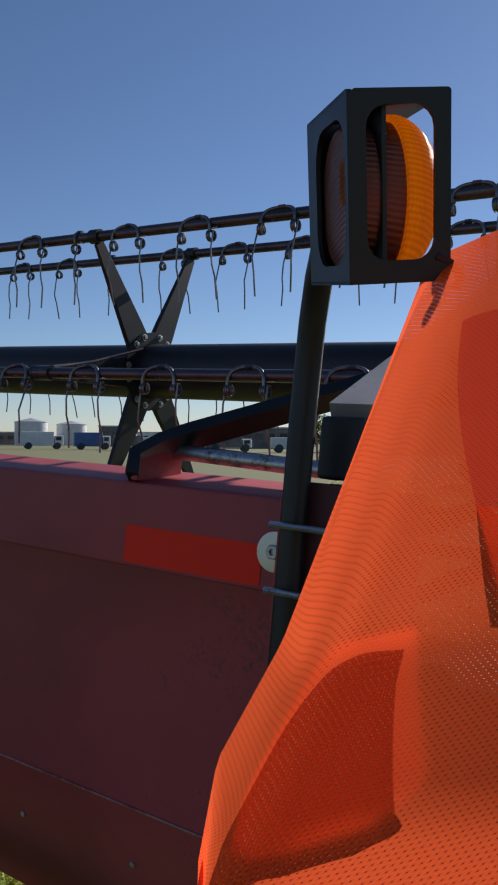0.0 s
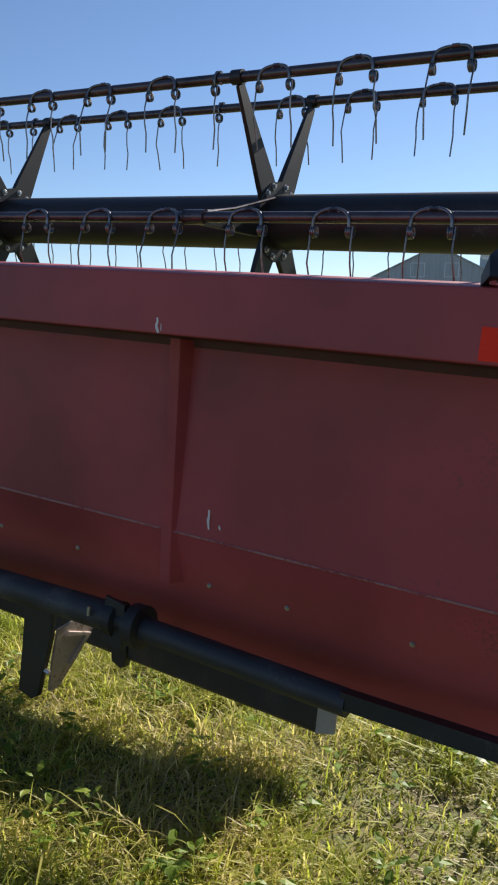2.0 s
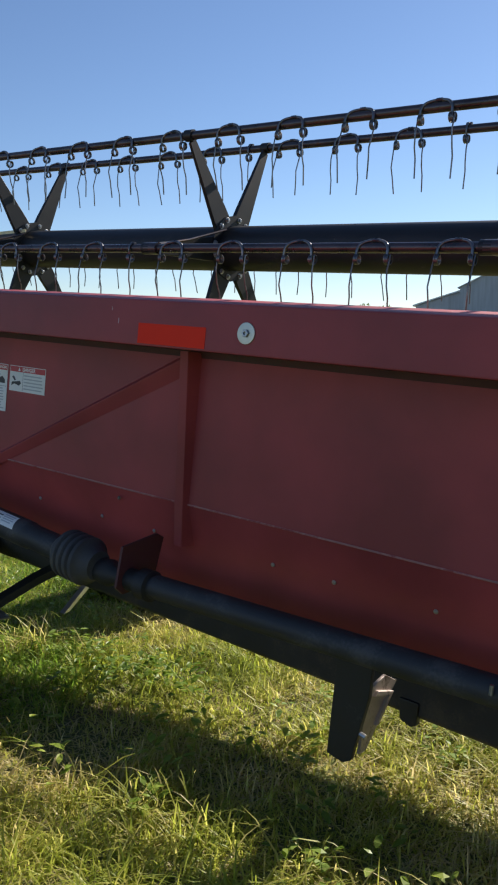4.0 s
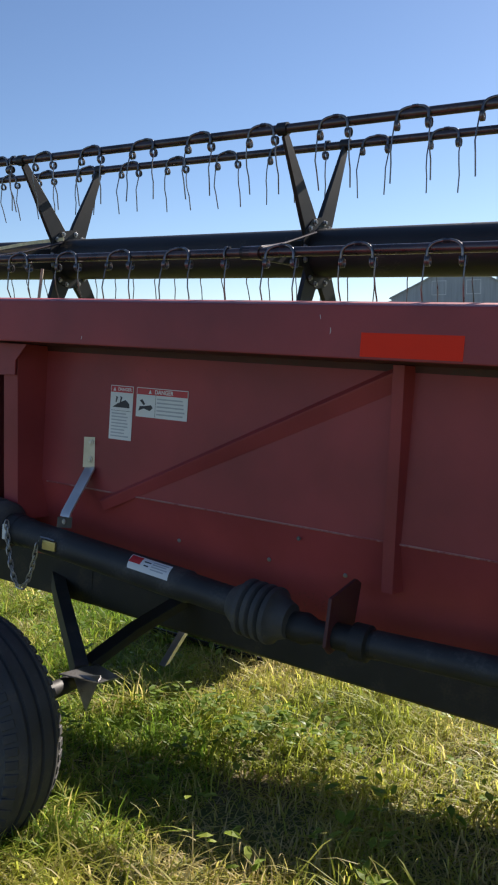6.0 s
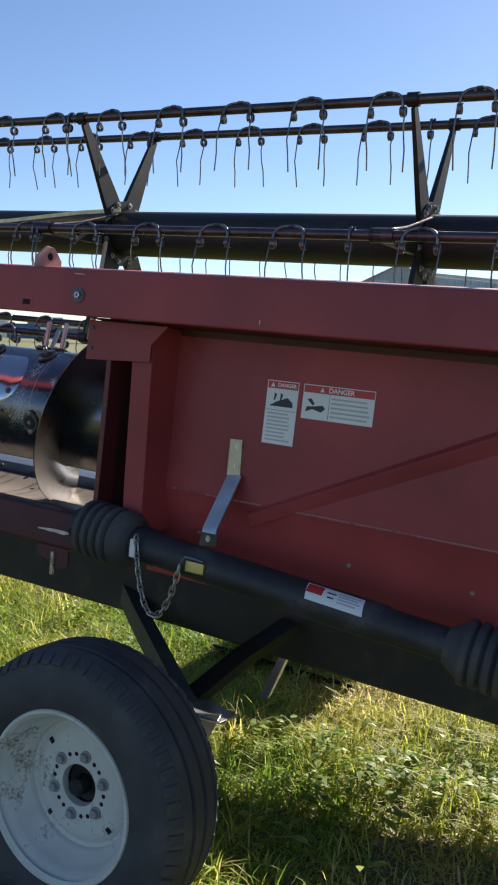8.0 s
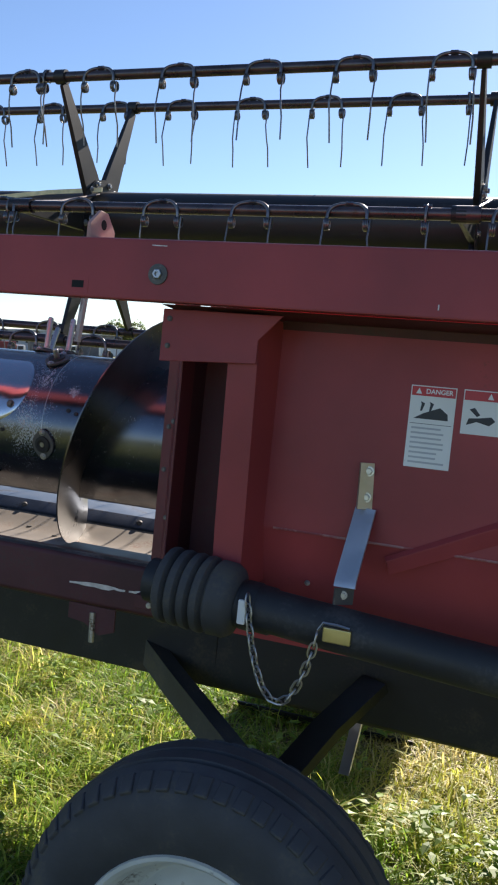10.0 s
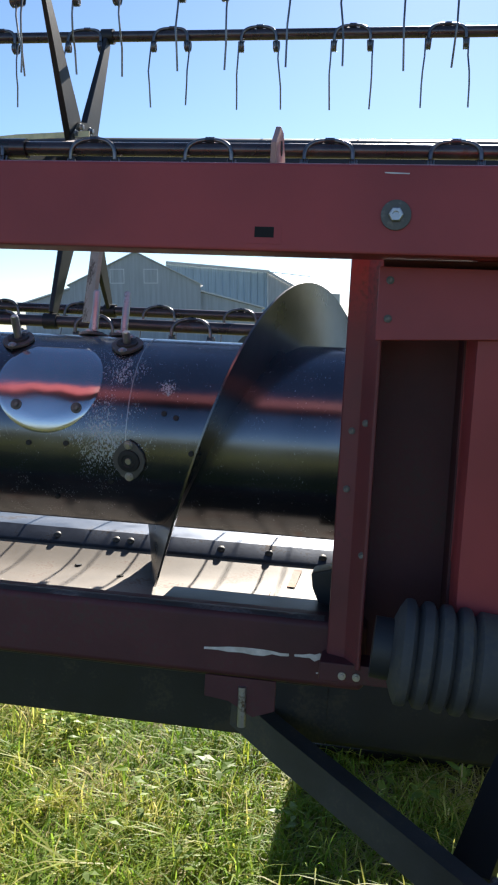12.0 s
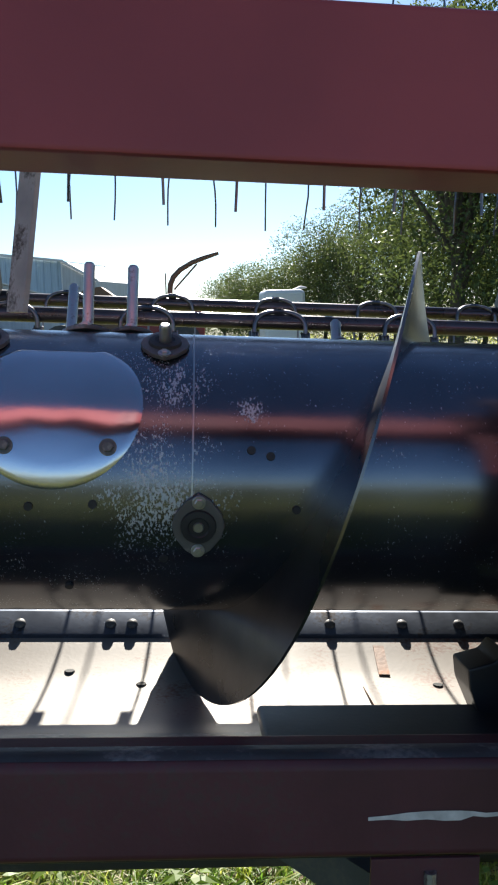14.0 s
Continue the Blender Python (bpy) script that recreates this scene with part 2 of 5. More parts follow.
def woven(name, colour):
    """Orange woven mesh: threads with small holes between them, light shining through."""
    m = bpy.data.materials.new(name)
    m.use_nodes = True
    n, k = m.node_tree.nodes, m.node_tree.links
    b = n["Principled BSDF"]
    tc = n.new("ShaderNodeTexCoord")
    heights = []
    for turn in (0.5, -0.6):
        mp = n.new("ShaderNodeMapping")
        mp.inputs["Rotation"].default_value = (0.2, turn, 0.4 * turn)
        w = n.new("ShaderNodeTexWave")
        w.bands_direction = "Z" if turn > 0 else "X"
        w.inputs["Scale"].default_value, w.inputs["Distortion"].default_value = 175.0, 0.2
        w.inputs["Detail"].default_value, w.inputs["Detail Scale"].default_value = 1.0, 0.4
        k.new(tc.outputs["Object"], mp.inputs[0])
        k.new(mp.outputs[0], w.inputs[0])
        heights.append(w.outputs[1])
    mul = n.new("ShaderNodeMath")
    mul.operation = "MAXIMUM"
    k.new(heights[0], mul.inputs[0])
    k.new(heights[1], mul.inputs[1])
    big = n.new("ShaderNodeTexNoise")
    big.inputs["Scale"].default_value = 14.0
    k.new(tc.outputs["Object"], big.inputs[0])
    mix = n.new("ShaderNodeMix")
    mix.data_type = "RGBA"
    k.new(mul.outputs[0], mix.inputs[0])
    mix.inputs[6].default_value = (colour[0] * 0.82, colour[1] * 0.6, colour[2] * 0.6, 1)
    mix.inputs[7].default_value = (*colour, 1)
    k.new(mix.outputs[2], b.inputs["Base Color"])
    b.inputs["Roughness"].default_value = 0.55
    bp = n.new("ShaderNodeBump")
    bp.inputs["Strength"].default_value, bp.inputs["Distance"].default_value = 0.3, 0.001
    k.new(mul.outputs[0], bp.inputs["Height"])
    k.new(bp.outputs[0], b.inputs["Normal"])
    tr = n.new("ShaderNodeBsdfTranslucent")
    k.new(mix.outputs[2], tr.inputs[0])
    ms = n.new("ShaderNodeMixShader")
    ms.inputs[0].default_value = 0.90
    k.new(b.outputs[0], ms.inputs[1])
    k.new(tr.outputs[0], ms.inputs[2])
    clear = n.new("ShaderNodeBsdfTransparent")
    gap = n.new("ShaderNodeMapRange")
    gap.inputs["From Min"].default_value, gap.inputs["From Max"].default_value = 0.10, 0.05
    k.new(mul.outputs[0], gap.inputs[0])
    holes = n.new("ShaderNodeMixShader")
    k.new(gap.outputs[0], holes.inputs[0])
    k.new(ms.outputs[0], holes.inputs[1])
    k.new(clear.outputs[0], holes.inputs[2])
    k.new(holes.outputs[0], n["Material Output"].inputs[0])
    return m


MESH_ORANGE = woven("orange_mesh", (1.0, 0.15, 0.045))
# Paler mesh for the added shading layers, so that they redden the flag less.
MESH_PALE = woven("pale_orange_mesh", (0.95, 0.45, 0.28))


# ---- building helpers ----
BASE = {}


def thing(name, base, label, category, group="", tilt=True):
    """An Empty at the thing's base. tilt: base and parts are given on the machine's axes."""
    ob = new(name)
    ob.empty_display_size = 0.1
    at = Matrix.Translation(base)
    ob.matrix_world = TILT @ at if tilt else at
    BASE[ob.name] = Vector(base)
    return tagged(ob, label, category, group)


def base_of(ob):
    while ob.parent:
        ob = ob.parent
    return BASE[ob.name]


def face_weighted(me, limit):
    """Normals that follow the large faces, so that flat sheets stay flat up to their rounded edges."""
    around = [[] for _ in me.vertices]
    for f in me.polygons:
        for v in f.vertices:
            around[v].append((f.normal.copy(), f.area))
    normals = []
    for f in me.polygons:
        for v in f.vertices:
            total = Vector()
            for n, a in around[v]:
                if n.dot(f.normal) > limit:
                    total += n * a
            normals.append(total.normalized() if total.length > 1e-12 else f.normal.copy())
    me.normals_split_custom_set(normals)


def part(name, bm, mat, parent, label="", smooth=35, at=None):
    """One bmesh, on the axes of its thing, as one mesh under a thing or part. at: bm is round its own origin and stands there."""
    me = bpy.data.meshes.new(name)
    if at is None:
        bmesh.ops.translate(bm, verts=bm.verts, vec=-base_of(parent))
    if bm.faces:
        bmesh.ops.recalc_face_normals(bm, faces=bm.faces)
    for f in bm.faces:
        f.smooth = True
    bm.to_mesh(me)
    bm.free()
    me.materials.append(mat)
    if smooth:
        me.set_sharp_from_angle(angle=radians(smooth))
        if len(me.loops) < 4000:
            face_weighted(me, math.cos(radians(smooth)))
    ob = new(name, me)
    ob.parent = parent
    if at is not None:
        ob.matrix_local = Matrix.Translation(-base_of(parent)) @ at
    if label:
        tagged(ob, label)
    return ob


def again(ob, at):
    """Another object on the same mesh, under the same parent."""
    c = new(ob.name.split(".")[0], ob.data)
    c.parent = ob.parent
    c.matrix_local = Matrix.Translation(-base_of(ob)) @ at
    return c


def box(x0, x1, y0, y1, z0, z1, bevel=0.004, seg=2, bm=None):
    own = bmesh.new()
    bmesh.ops.create_cube(own, size=1)
    bmesh.ops.scale(own, vec=(x1 - x0, y1 - y0, z1 - z0), verts=own.verts)
    bmesh.ops.translate(own, vec=((x0 + x1) / 2, (y0 + y1) / 2, (z0 + z1) / 2), verts=own.verts)
    if bevel:
        bmesh.ops.bevel(own, geom=own.edges[:], offset=bevel, segments=seg, profile=0.5, affect="EDGES", clamp_overlap=True)
    return join(bm, own) if bm else own


def join(a, b):
    """The faces of b added to a."""
    me = bpy.data.meshes.new("tmp")
    b.to_mesh(me)
    b.free()
    a.from_mesh(me)
    bpy.data.meshes.remove(me)
    return a


def sweep(pts, r, seg=12, cap=True, flat=None):
    """A round bar along points. r: one radius, or one for each point. flat: (width, height) for a flat bar instead."""
    bm = bmesh.new()
    pts = [Vector(p) for p in pts]
    rs = r if isinstance(r, (list, tuple)) else [r] * len(pts)
    rings, side = [], None
    for i, p in enumerate(pts):
        a, b = pts[max(i - 1, 0)], pts[min(i + 1, len(pts) - 1)]
        d = (b - a).normalized()
        if side is None:
            side = d.orthogonal().normalized()
            if abs(d.z) < 0.99:
                side = d.cross(Vector((0, 0, 1))).normalized()
        side = (side - d * side.dot(d)).normalized()
        up = side.cross(d)
        if flat:
            w, h = flat
            ring = [p + side * (w * u) + up * (h * v) for u, v in ((-0.5, -0.5), (0.5, -0.5), (0.5, 0.5), (-0.5, 0.5))]
        else:
            ring = [p + (side * math.cos(2 * math.pi * j / seg) + up * math.sin(2 * math.pi * j / seg)) * rs[i] for j in range(seg)]
        rings.append([bm.verts.new(v) for v in ring])
    for a, b in zip(rings, rings[1:]):
        for j in range(len(a)):
            bm.faces.new((a[j], a[(j + 1) % len(a)], b[(j + 1) % len(a)], b[j]))
    if cap:
        bm.faces.new(rings[0])
        bm.faces.new(rings[-1][::-1])
    return bm


def lathe(profile, seg=32, axis="x", at=(0, 0, 0), cap=True):
    """A profile of (along, radius) turned round an axis."""
    bm = bmesh.new()
    rings = []
    for u, r in profile:
        ring = []
        for j in range(seg):
            a = 2 * math.pi * j / seg
            c, s = r * math.cos(a), r * math.sin(a)
            v = {"x": (u, c, s), "y": (c, u, s), "z": (c, s, u)}[axis]
            ring.append(bm.verts.new(Vector(v) + Vector(at)))
        rings.append(ring)
    for a, b in zip(rings, rings[1:]):
        for j in range(seg):
            bm.faces.new((a[j], a[(j + 1) % seg], b[(j + 1) % seg], b[j]))
    if cap and profile[0][1] > 1e-4:
        bm.faces.new(rings[0][::-1])
    if cap and profile[-1][1] > 1e-4:
        bm.faces.new(rings[-1])
    bmesh.ops.remove_doubles(bm, verts=bm.verts, dist=1e-6)
    return bm


def plate(outline, thick, axis="x", at=0.0, bevel=0.0):
    """A flat plate: an outline of (u, v) in the plane across the axis, thick from at onwards."""
    bm = bmesh.new()
    def place(u, v, w):
        return {"x": (w, u, v), "y": (u, w, v), "z": (u, v, w)}[axis]
    low = [bm.verts.new(place(u, v, at)) for u, v in outline]
    high = [bm.verts.new(place(u, v, at + thick)) for u, v in outline]
    bm.faces.new(low)
    bm.faces.new(high[::-1])
    for i in range(len(low)):
        j = (i + 1) % len(low)
        bm.faces.new((low[i], low[j], high[j], high[i]))
    if bevel:
        bmesh.ops.recalc_face_normals(bm, faces=bm.faces)
        bmesh.ops.bevel(bm, geom=bm.edges[:], offset=bevel, segments=2, profile=0.5, affect="EDGES", clamp_overlap=True)
    return bm


def strip(profile, x0, x1, thick=0.004):
    """Sheet metal: a profile of (y, z) drawn out along x, with a thickness towards +y."""
    bm = bmesh.new()
    cols = []
    for x in (x0, x1):
        cols.append([[bm.verts.new((x, y + d, z)) for y, z in profile] for d in (0, thick)])
    (a, b), (c, d) = cols
    n = len(profile)
    for i in range(n - 1):
        bm.faces.new((a[i], a[i + 1], c[i + 1], c[i]))
        bm.faces.new((b[i], d[i], d[i + 1], b[i + 1]))
        bm.faces.new((a[i], b[i], b[i + 1], a[i + 1]))
        bm.faces.new((c[i], c[i + 1], d[i + 1], d[i]))
    for i in (0, n - 1):
        bm.faces.new((a[i], c[i], d[i], b[i]))
    return bm


def bolt_mesh(r=0.009, h=0.007, axis="y", flip=-1):
    """A hexagonal bolt head on a washer, its foot at the origin."""
    bm = lathe([(0, r * 1.5), (flip * 0.0025, r * 1.5), (flip * 0.003, r * 1.4)], 16, axis)
    return join(bm, lathe([(flip * 0.003, r), (flip * (h - 0.001), r), (flip * h, r * 0.8)], 6, axis))


# ---- the header's frame ----
LEFT, RIGHT = -9.2, 0.288
header = thing("harvester_header", (-3.4, 0.4, 0.45), "maroon painted grain header frame with ribbed back sheet", "header")
beam = part("top_beam", plate([(0.0, 1.319), (0.0, 1.4445), (0.125, 1.4655), (0.125, 1.338), (0.116, 1.330)], RIGHT - LEFT, "x", LEFT, 0.008), RED, header, "maroon square beam with scuffed paint")

SHEET = [(0.205, 1.400), (0.206, 0.872), (0.210, 0.862), (0.245, 0.748), (0.262, 0.690), (0.271, 0.62), (0.275, 0.597)]
sheet = part("back_sheet", strip(SHEET, -3.206, 0.286), RED, header)
# Dark paint dims the flange, where light would bounce up from the ground.
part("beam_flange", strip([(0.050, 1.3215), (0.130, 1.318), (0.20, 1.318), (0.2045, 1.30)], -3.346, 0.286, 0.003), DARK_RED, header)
part("sheet_crease", strip([(0.2035, 0.8705), (0.2032, 0.868), (0.2048, 0.8655)], -3.10, 0.25, 0.004), CREASE, header, "pale line along the folded crease")


def rib(x, w, y_top, side, y_foot):
    """A folded stiffener: a narrow face standing off the sheet, with sides that slope back to it."""
    bm = bmesh.new()
    rows = []
    for z, y in ((1.3155, y_top), (0.875, y_top + (y_foot - y_top) * 0.75), (0.74, y_foot)):
        back = 0.209 if z > 0.87 else 0.209 + (0.868 - z) * 0.33
        rows.append([bm.verts.new(v) for v in ((x - w / 2 - side * 0.3, back, z), (x - w / 2, y, z), (x + w / 2, y, z), (x + w / 2 + side, back, z))])
    for a, b in zip(rows, rows[1:]):
        for i in range(3):
            bm.faces.new((a[i], a[i + 1], b[i + 1], b[i]))
    bm.faces.new(rows[0])
    bm.faces.new(rows[-1][::-1])
    bmesh.ops.bevel(bm, geom=[e for e in bm.edges if abs(e.verts[0].co.z - e.verts[1].co.z) > 0.05], offset=0.004, segments=2, profile=0.5, affect="EDGES", clamp_overlap=True)
    return part("rib", bm, RED, header)


rib(-0.738, 0.03, 0.165, 0.012, 0.21)
rib(-1.862, 0.032, 0.155, 0.010, 0.20)
rib(-3.168, 0.066, 0.085, 0.012, 0.12)

# the diagonal brace pressed against the sheet, a folded ridge
bm = bmesh.new()
ends = []
for x, z, h, y in ((-1.88, 1.285, 0.062, 0.188), (-2.845, 0.826, 0.040, 0.195)):
    ends.append([bm.verts.new(v) for v in ((x - 0.18 * h, 0.2045, z + 0.42 * h), (x, y, z + 0.26 * h), (x + 0.03 * h, y, z + 0.18 * h), (x + 0.18 * h, 0.2045, z - 0.48 * h))])
for i in range(3):
    bm.faces.new((ends[0][i], ends[0][i + 1], ends[1][i + 1], ends[1][i]))
bm.faces.new(ends[0])
bm.faces.new(ends[1][::-1])
part("diagonal_brace", bm, RED, header)

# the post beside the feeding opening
part("opening_post", plate([(-3.404, 0.262), (-3.402, 0.236), (-3.371, 0.222), (-3.348, 0.182), (-3.342, 0.182), (-3.342, 0.252)], 0.70, "z", 0.66, 0.003), SHADED_RED, header, "folded maroon post beside the opening")
# The hollow's shade is in the dark paint of this panel and its sides.
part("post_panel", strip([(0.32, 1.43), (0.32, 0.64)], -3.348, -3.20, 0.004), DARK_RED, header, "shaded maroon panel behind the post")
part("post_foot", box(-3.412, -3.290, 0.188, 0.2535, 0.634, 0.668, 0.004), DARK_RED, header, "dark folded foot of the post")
for x in (-3.372, -3.348):
    part("bolt", bolt_mesh(0.0045, 0.005), STEEL, header, at=Matrix.Translation((x, 0.187, 0.648)))
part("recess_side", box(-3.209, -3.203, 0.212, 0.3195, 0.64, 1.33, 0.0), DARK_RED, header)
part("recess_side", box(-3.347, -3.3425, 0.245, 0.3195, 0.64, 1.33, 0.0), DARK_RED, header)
part("gusset", plate([(-3.352, 1.3155), (-3.085, 1.3155), (-3.134, 1.262), (-3.134, 1.215), (-3.352, 1.205)], 0.006, "y", 0.078, 0.002), RED, header)
bolt = None
for x, y, z in ((-3.335, 0.078, 1.295), (-3.335, 0.078, 1.238), (-3.383, 0.2265, 1.06), (-3.386, 0.228, 0.96), (-3.16, 0.205, 0.80), (-2.13, 0.2075, 0.835), (-3.36, 0.2, 1.075), (-3.352, 0.19, 0.855)):
    at = Matrix.Translation((x, y, z))
    if bolt is None:
        bolt = part("bolt", bolt_mesh(0.004, 0.005), DULL_STEEL, header, at=at)
    else:
        again(bolt, at)
for x in (-0.127, -0.42, -0.63, -1.05, -1.34, -1.54, -2.0, -2.239, -2.56, -3.02):
    at = pose(x, 0.2435, 0.752, 17)
    if x == -0.127:
        row_bolt = part("bolt", bolt_mesh(0.0042, 0.005), STEEL, header, at=at)
    else:
        again(row_bolt, at)

# round washers and reflective strips on the beam
for x in (0.262, -1.521, -3.333):
    washer = part("washer", lathe([(0, 0.027 if x > -3 else 0.021), (-0.003, 0.027 if x > -3 else 0.021), (-0.0036, 0.026 if x > -3 else 0.020), (-0.0036, 0.009)], 28, "y", (x, 0, 1.374)), ZINC if x != -3.333 else DULL_STEEL, beam, "round plated washer" if x != -3.333 else "dark round washer")
    part("bolt", lathe([(-0.003, 0.0105), (-0.008, 0.0105), (-0.009, 0.009), (-0.009, 0.005), (-0.005, 0.005), (-0.005, 0)], 6, "y", (x, 0, 1.374)), STEEL, washer)
for x0 in (0.0, -1.895):
    part("reflector_strip", box(x0, x0 + 0.242, -0.0012, 0.0, 1.326, 1.381, 0.0), REFLECT, beam, "glossy red reflective tape")

# scratches through the paint
def scratch(points, w, parent, y=-0.0008):
    """A chip of bare metal: a ragged sliver lying on the paint."""
    rng = random.Random(int(abs(points[0][0]) * 1000))
    bm = bmesh.new()
    left, right = [], []
    n = len(points)
    level = abs(points[-1][0] - points[0][0]) > abs(points[-1][1] - points[0][1])
    for i, (x, z) in enumerate(points):
        h = w * (0.35 + 0.65 * math.sin(math.pi * (i + 0.6) / (n + 0.2))) * rng.uniform(0.6, 1.2)
        dx, dz = (0, h) if level else (h, 0)
        left.append(bm.verts.new((x - dx, y, z - dz)))
        right.append(bm.verts.new((x + dx, y, z + dz)))
    for i in range(n - 1):
        bm.faces.new((left[i], right[i], right[i + 1], left[i + 1]))
    return part("scratch", bm, BARE, parent, "pale chip through the paint")


scratch([(-0.662, 1.352), (-0.6605, 1.345), (-0.663, 1.336), (-0.6595, 1.328), (-0.656, 1.321)], 0.0042, beam)
scratch([(-0.651, 1.342), (-0.6505, 1.335), (-0.650, 1.326)], 0.0012, beam)
scratch([(-0.6255, 0.938), (-0.6245, 0.925), (-0.626, 0.912), (-0.6235, 0.900), (-0.622, 0.893)], 0.004, sheet, 0.2035)
scratch([(-0.594, 0.908), (-0.593, 0.902), (-0.591, 0.897)], 0.003, sheet, 0.2035)
scratch([(-1.975, 1.39), (-1.974, 1.383), (-1.9755, 1.375)], 0.0015, beam)
scratch([(-2.005, 1.42), (-2.004, 1.415), (-2.003, 1.41)], 0.0012, beam)
scratch([(-2.772, 1.345), (-2.7715, 1.340), (-2.772, 1.335)], 0.0014, beam)
scratch([(-3.352, 1.432), (-3.340, 1.4315), (-3.318, 1.431)], 0.0012, beam)

# the tab on the beam, and the slot under it
tab = part("tab", plate([(0.016, 1.446), (0.12, 1.446), (0.12, 1.478), (0.085, 1.512), (0.055, 1.512), (0.016, 1.478)], 0.008, "x", -3.517, 0.0015), TAB, header, "pointed red lifting tab with a hole")
part("hole", lathe([(-3.5175, 0.011), (-3.5085, 0.011)], 16, "x", (0, 0.07, 1.484)), SHADOW, tab)
slot = part("slot_plate", box(-3.552, -3.492, -0.0007, 0.0, 1.330, 1.362, 0.0), RED, beam)
part("slot", box(-3.531, -3.503, -0.0012, -0.0004, 1.339, 1.354, 0.0), SHADOW, slot)

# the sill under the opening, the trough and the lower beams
# Painted darker than the frame above it, with the sill's shade in the colour.
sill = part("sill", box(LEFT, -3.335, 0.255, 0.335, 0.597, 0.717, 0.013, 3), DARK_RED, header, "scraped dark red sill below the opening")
scratch([(-3.388, 0.654), (-3.397, 0.657), (-3.406, 0.652), (-3.415, 0.655), (-3.424, 0.651), (-3.433, 0.654), (-3.445, 0.6525), (-3.46, 0.652)], 0.0055, sill, 0.2535)
scratch([(-3.47, 0.6515), (-3.485, 0.6505), (-3.50, 0.6525), (-3.515, 0.6505), (-3.535, 0.6505), (-3.555, 0.6515), (-3.58, 0.650), (-3.60, 0.6495), (-3.625, 0.648)], 0.0055, sill, 0.2535)
scratch([(-3.40, 0.628), (-3.41, 0.626), (-3.42, 0.624)], 0.0015, sill, 0.2535)
part("lower_beam", plate([(0.262, 0.625), (0.84, 0.625), (0.85, 0.32), (0.825, 0.247), (0.80, 0.255), (0.79, 0.575), (0.33, 0.575), (0.262, 0.596)], 5.78, "x", LEFT, 0.004), GREASY, header, "black lower frame beam")
bm = plate([(0.800, 0.488), (0.865, 0.488), (0.865, 0.235), (0.835, 0.206), (0.812, 0.203), (0.800, 0.215)], 2.877, "x", -3.45, 0.005)
for v in bm.verts:
    if v.co.z < 0.4:
        v.co.z += 0.0165 * (-0.573 - v.co.x)
part("lower_beam", bm, GREASY, header, "black lower frame beam")
part("beam_tongue", plate([(-0.574, 0.205), (-0.512, 0.222), (-0.512, 0.318), (-0.574, 0.318)], 0.012, "y", 0.803, 0.003), GREY, header, "pale plate on the beam's end")
part("beam_peg", plate([(-1.37, 0.27), (-1.30, 0.27), (-1.30, 0.195), (-1.32, 0.185), (-1.36, 0.20)], 0.03, "y", 0.790, 0.004), BLACK, header, "short black peg under the beam")
part("trough", strip([(0.40, 0.684), (0.44, 0.674), (0.477, 0.668), (0.55, 0.6685), (0.612, 0.6735), (0.65, 0.681), (0.70, 0.696), (0.733, 0.709)], LEFT, -3.25, 0.005), PAN, header, "scoured steel trough with rust marks")
part("trough", strip([(0.30, 0.700), (0.40, 0.684), (0.44, 0.674), (0.477, 0.668), (0.52, 0.668)], -3.25, 0.25, 0.005), PAN, header, "scoured steel trough behind the sheet")
# Separate strip of darker steel that holds the auger tube's shade on the edge.
part("trough_front", strip([(0.262, 0.7165), (0.275, 0.7205), (0.31, 0.714), (0.36, 0.698), (0.405, 0.684)], LEFT, -3.412, 0.005), DULL_STEEL, header, "dirty steel edge of the trough, auger shade in its colour")
part("deck", strip([(0.784, 0.7405), (0.87, 0.745), (1.02, 0.744), (1.22, 0.735)], LEFT, -3.25, 0.005), JOINT, header, "grimy steel deck ahead of the trough")
# Added plate of guessed shape; it casts the dark strip on the grass.
part("shade_plate", strip([(1.58, 0.60), (1.565, 0.20), (1.52, 0.04), (1.44, -0.03), (1.34, -0.02), (1.28, 0.04)], -3.50, -2.86, 0.008), GREASY, header, "added curved plate that shades the grass")
joint = part("trough_joint", strip([(0.734, 0.709), (0.738, 0.7155), (0.782, 0.7415)], LEFT, -3.25, 0.006), JOINT, header, "steel joining strip with rivets")
rivet = None
for x in (-4.45, -4.30, -4.12, -3.966, -3.929, -3.70, -3.582, -3.452, -3.349):
    at = pose(x, 0.757, 0.727, 31)
    if rivet is None:
        rivet = part("rivet", lathe([(0, 0.0098), (0.0035, 0.009), (0.006, 0.0055), (0.0065, 0)], 12, "z"), DULL_STEEL, joint, "dirty round rivet", at=at)
    else:
        again(rivet, at)
part("trough_seam", box(-3.555, -3.552, 0.48, 0.60, 0.664, 0.6745, 0.0), RUSTY, header)
part("tear", sweep([(-3.512, 0.635, 0.6795), (-3.509, 0.67, 0.6885), (-3.505, 0.712, 0.7025)], 0.01, flat=(0.018, 0.0025)), RUSTY, header, "torn rusty flap in the trough")
for x, y, z in ((-4.021, 0.65, 0.681), (-3.905, 0.612, 0.6735), (-3.432, 0.605, 0.673), (-4.25, 0.60, 0.6725)):
    part("hole", lathe([(z + 0.0005, 0.0085), (z + 0.0020, 0.0075)], 12, "z", (x, y, 0)), SHADOW, header)
part("lip", box(-3.739, -3.36, 0.300, 0.452, 0.688, 0.706, 0.007, 3), BLACK, header, "black wear plate on the trough edge")
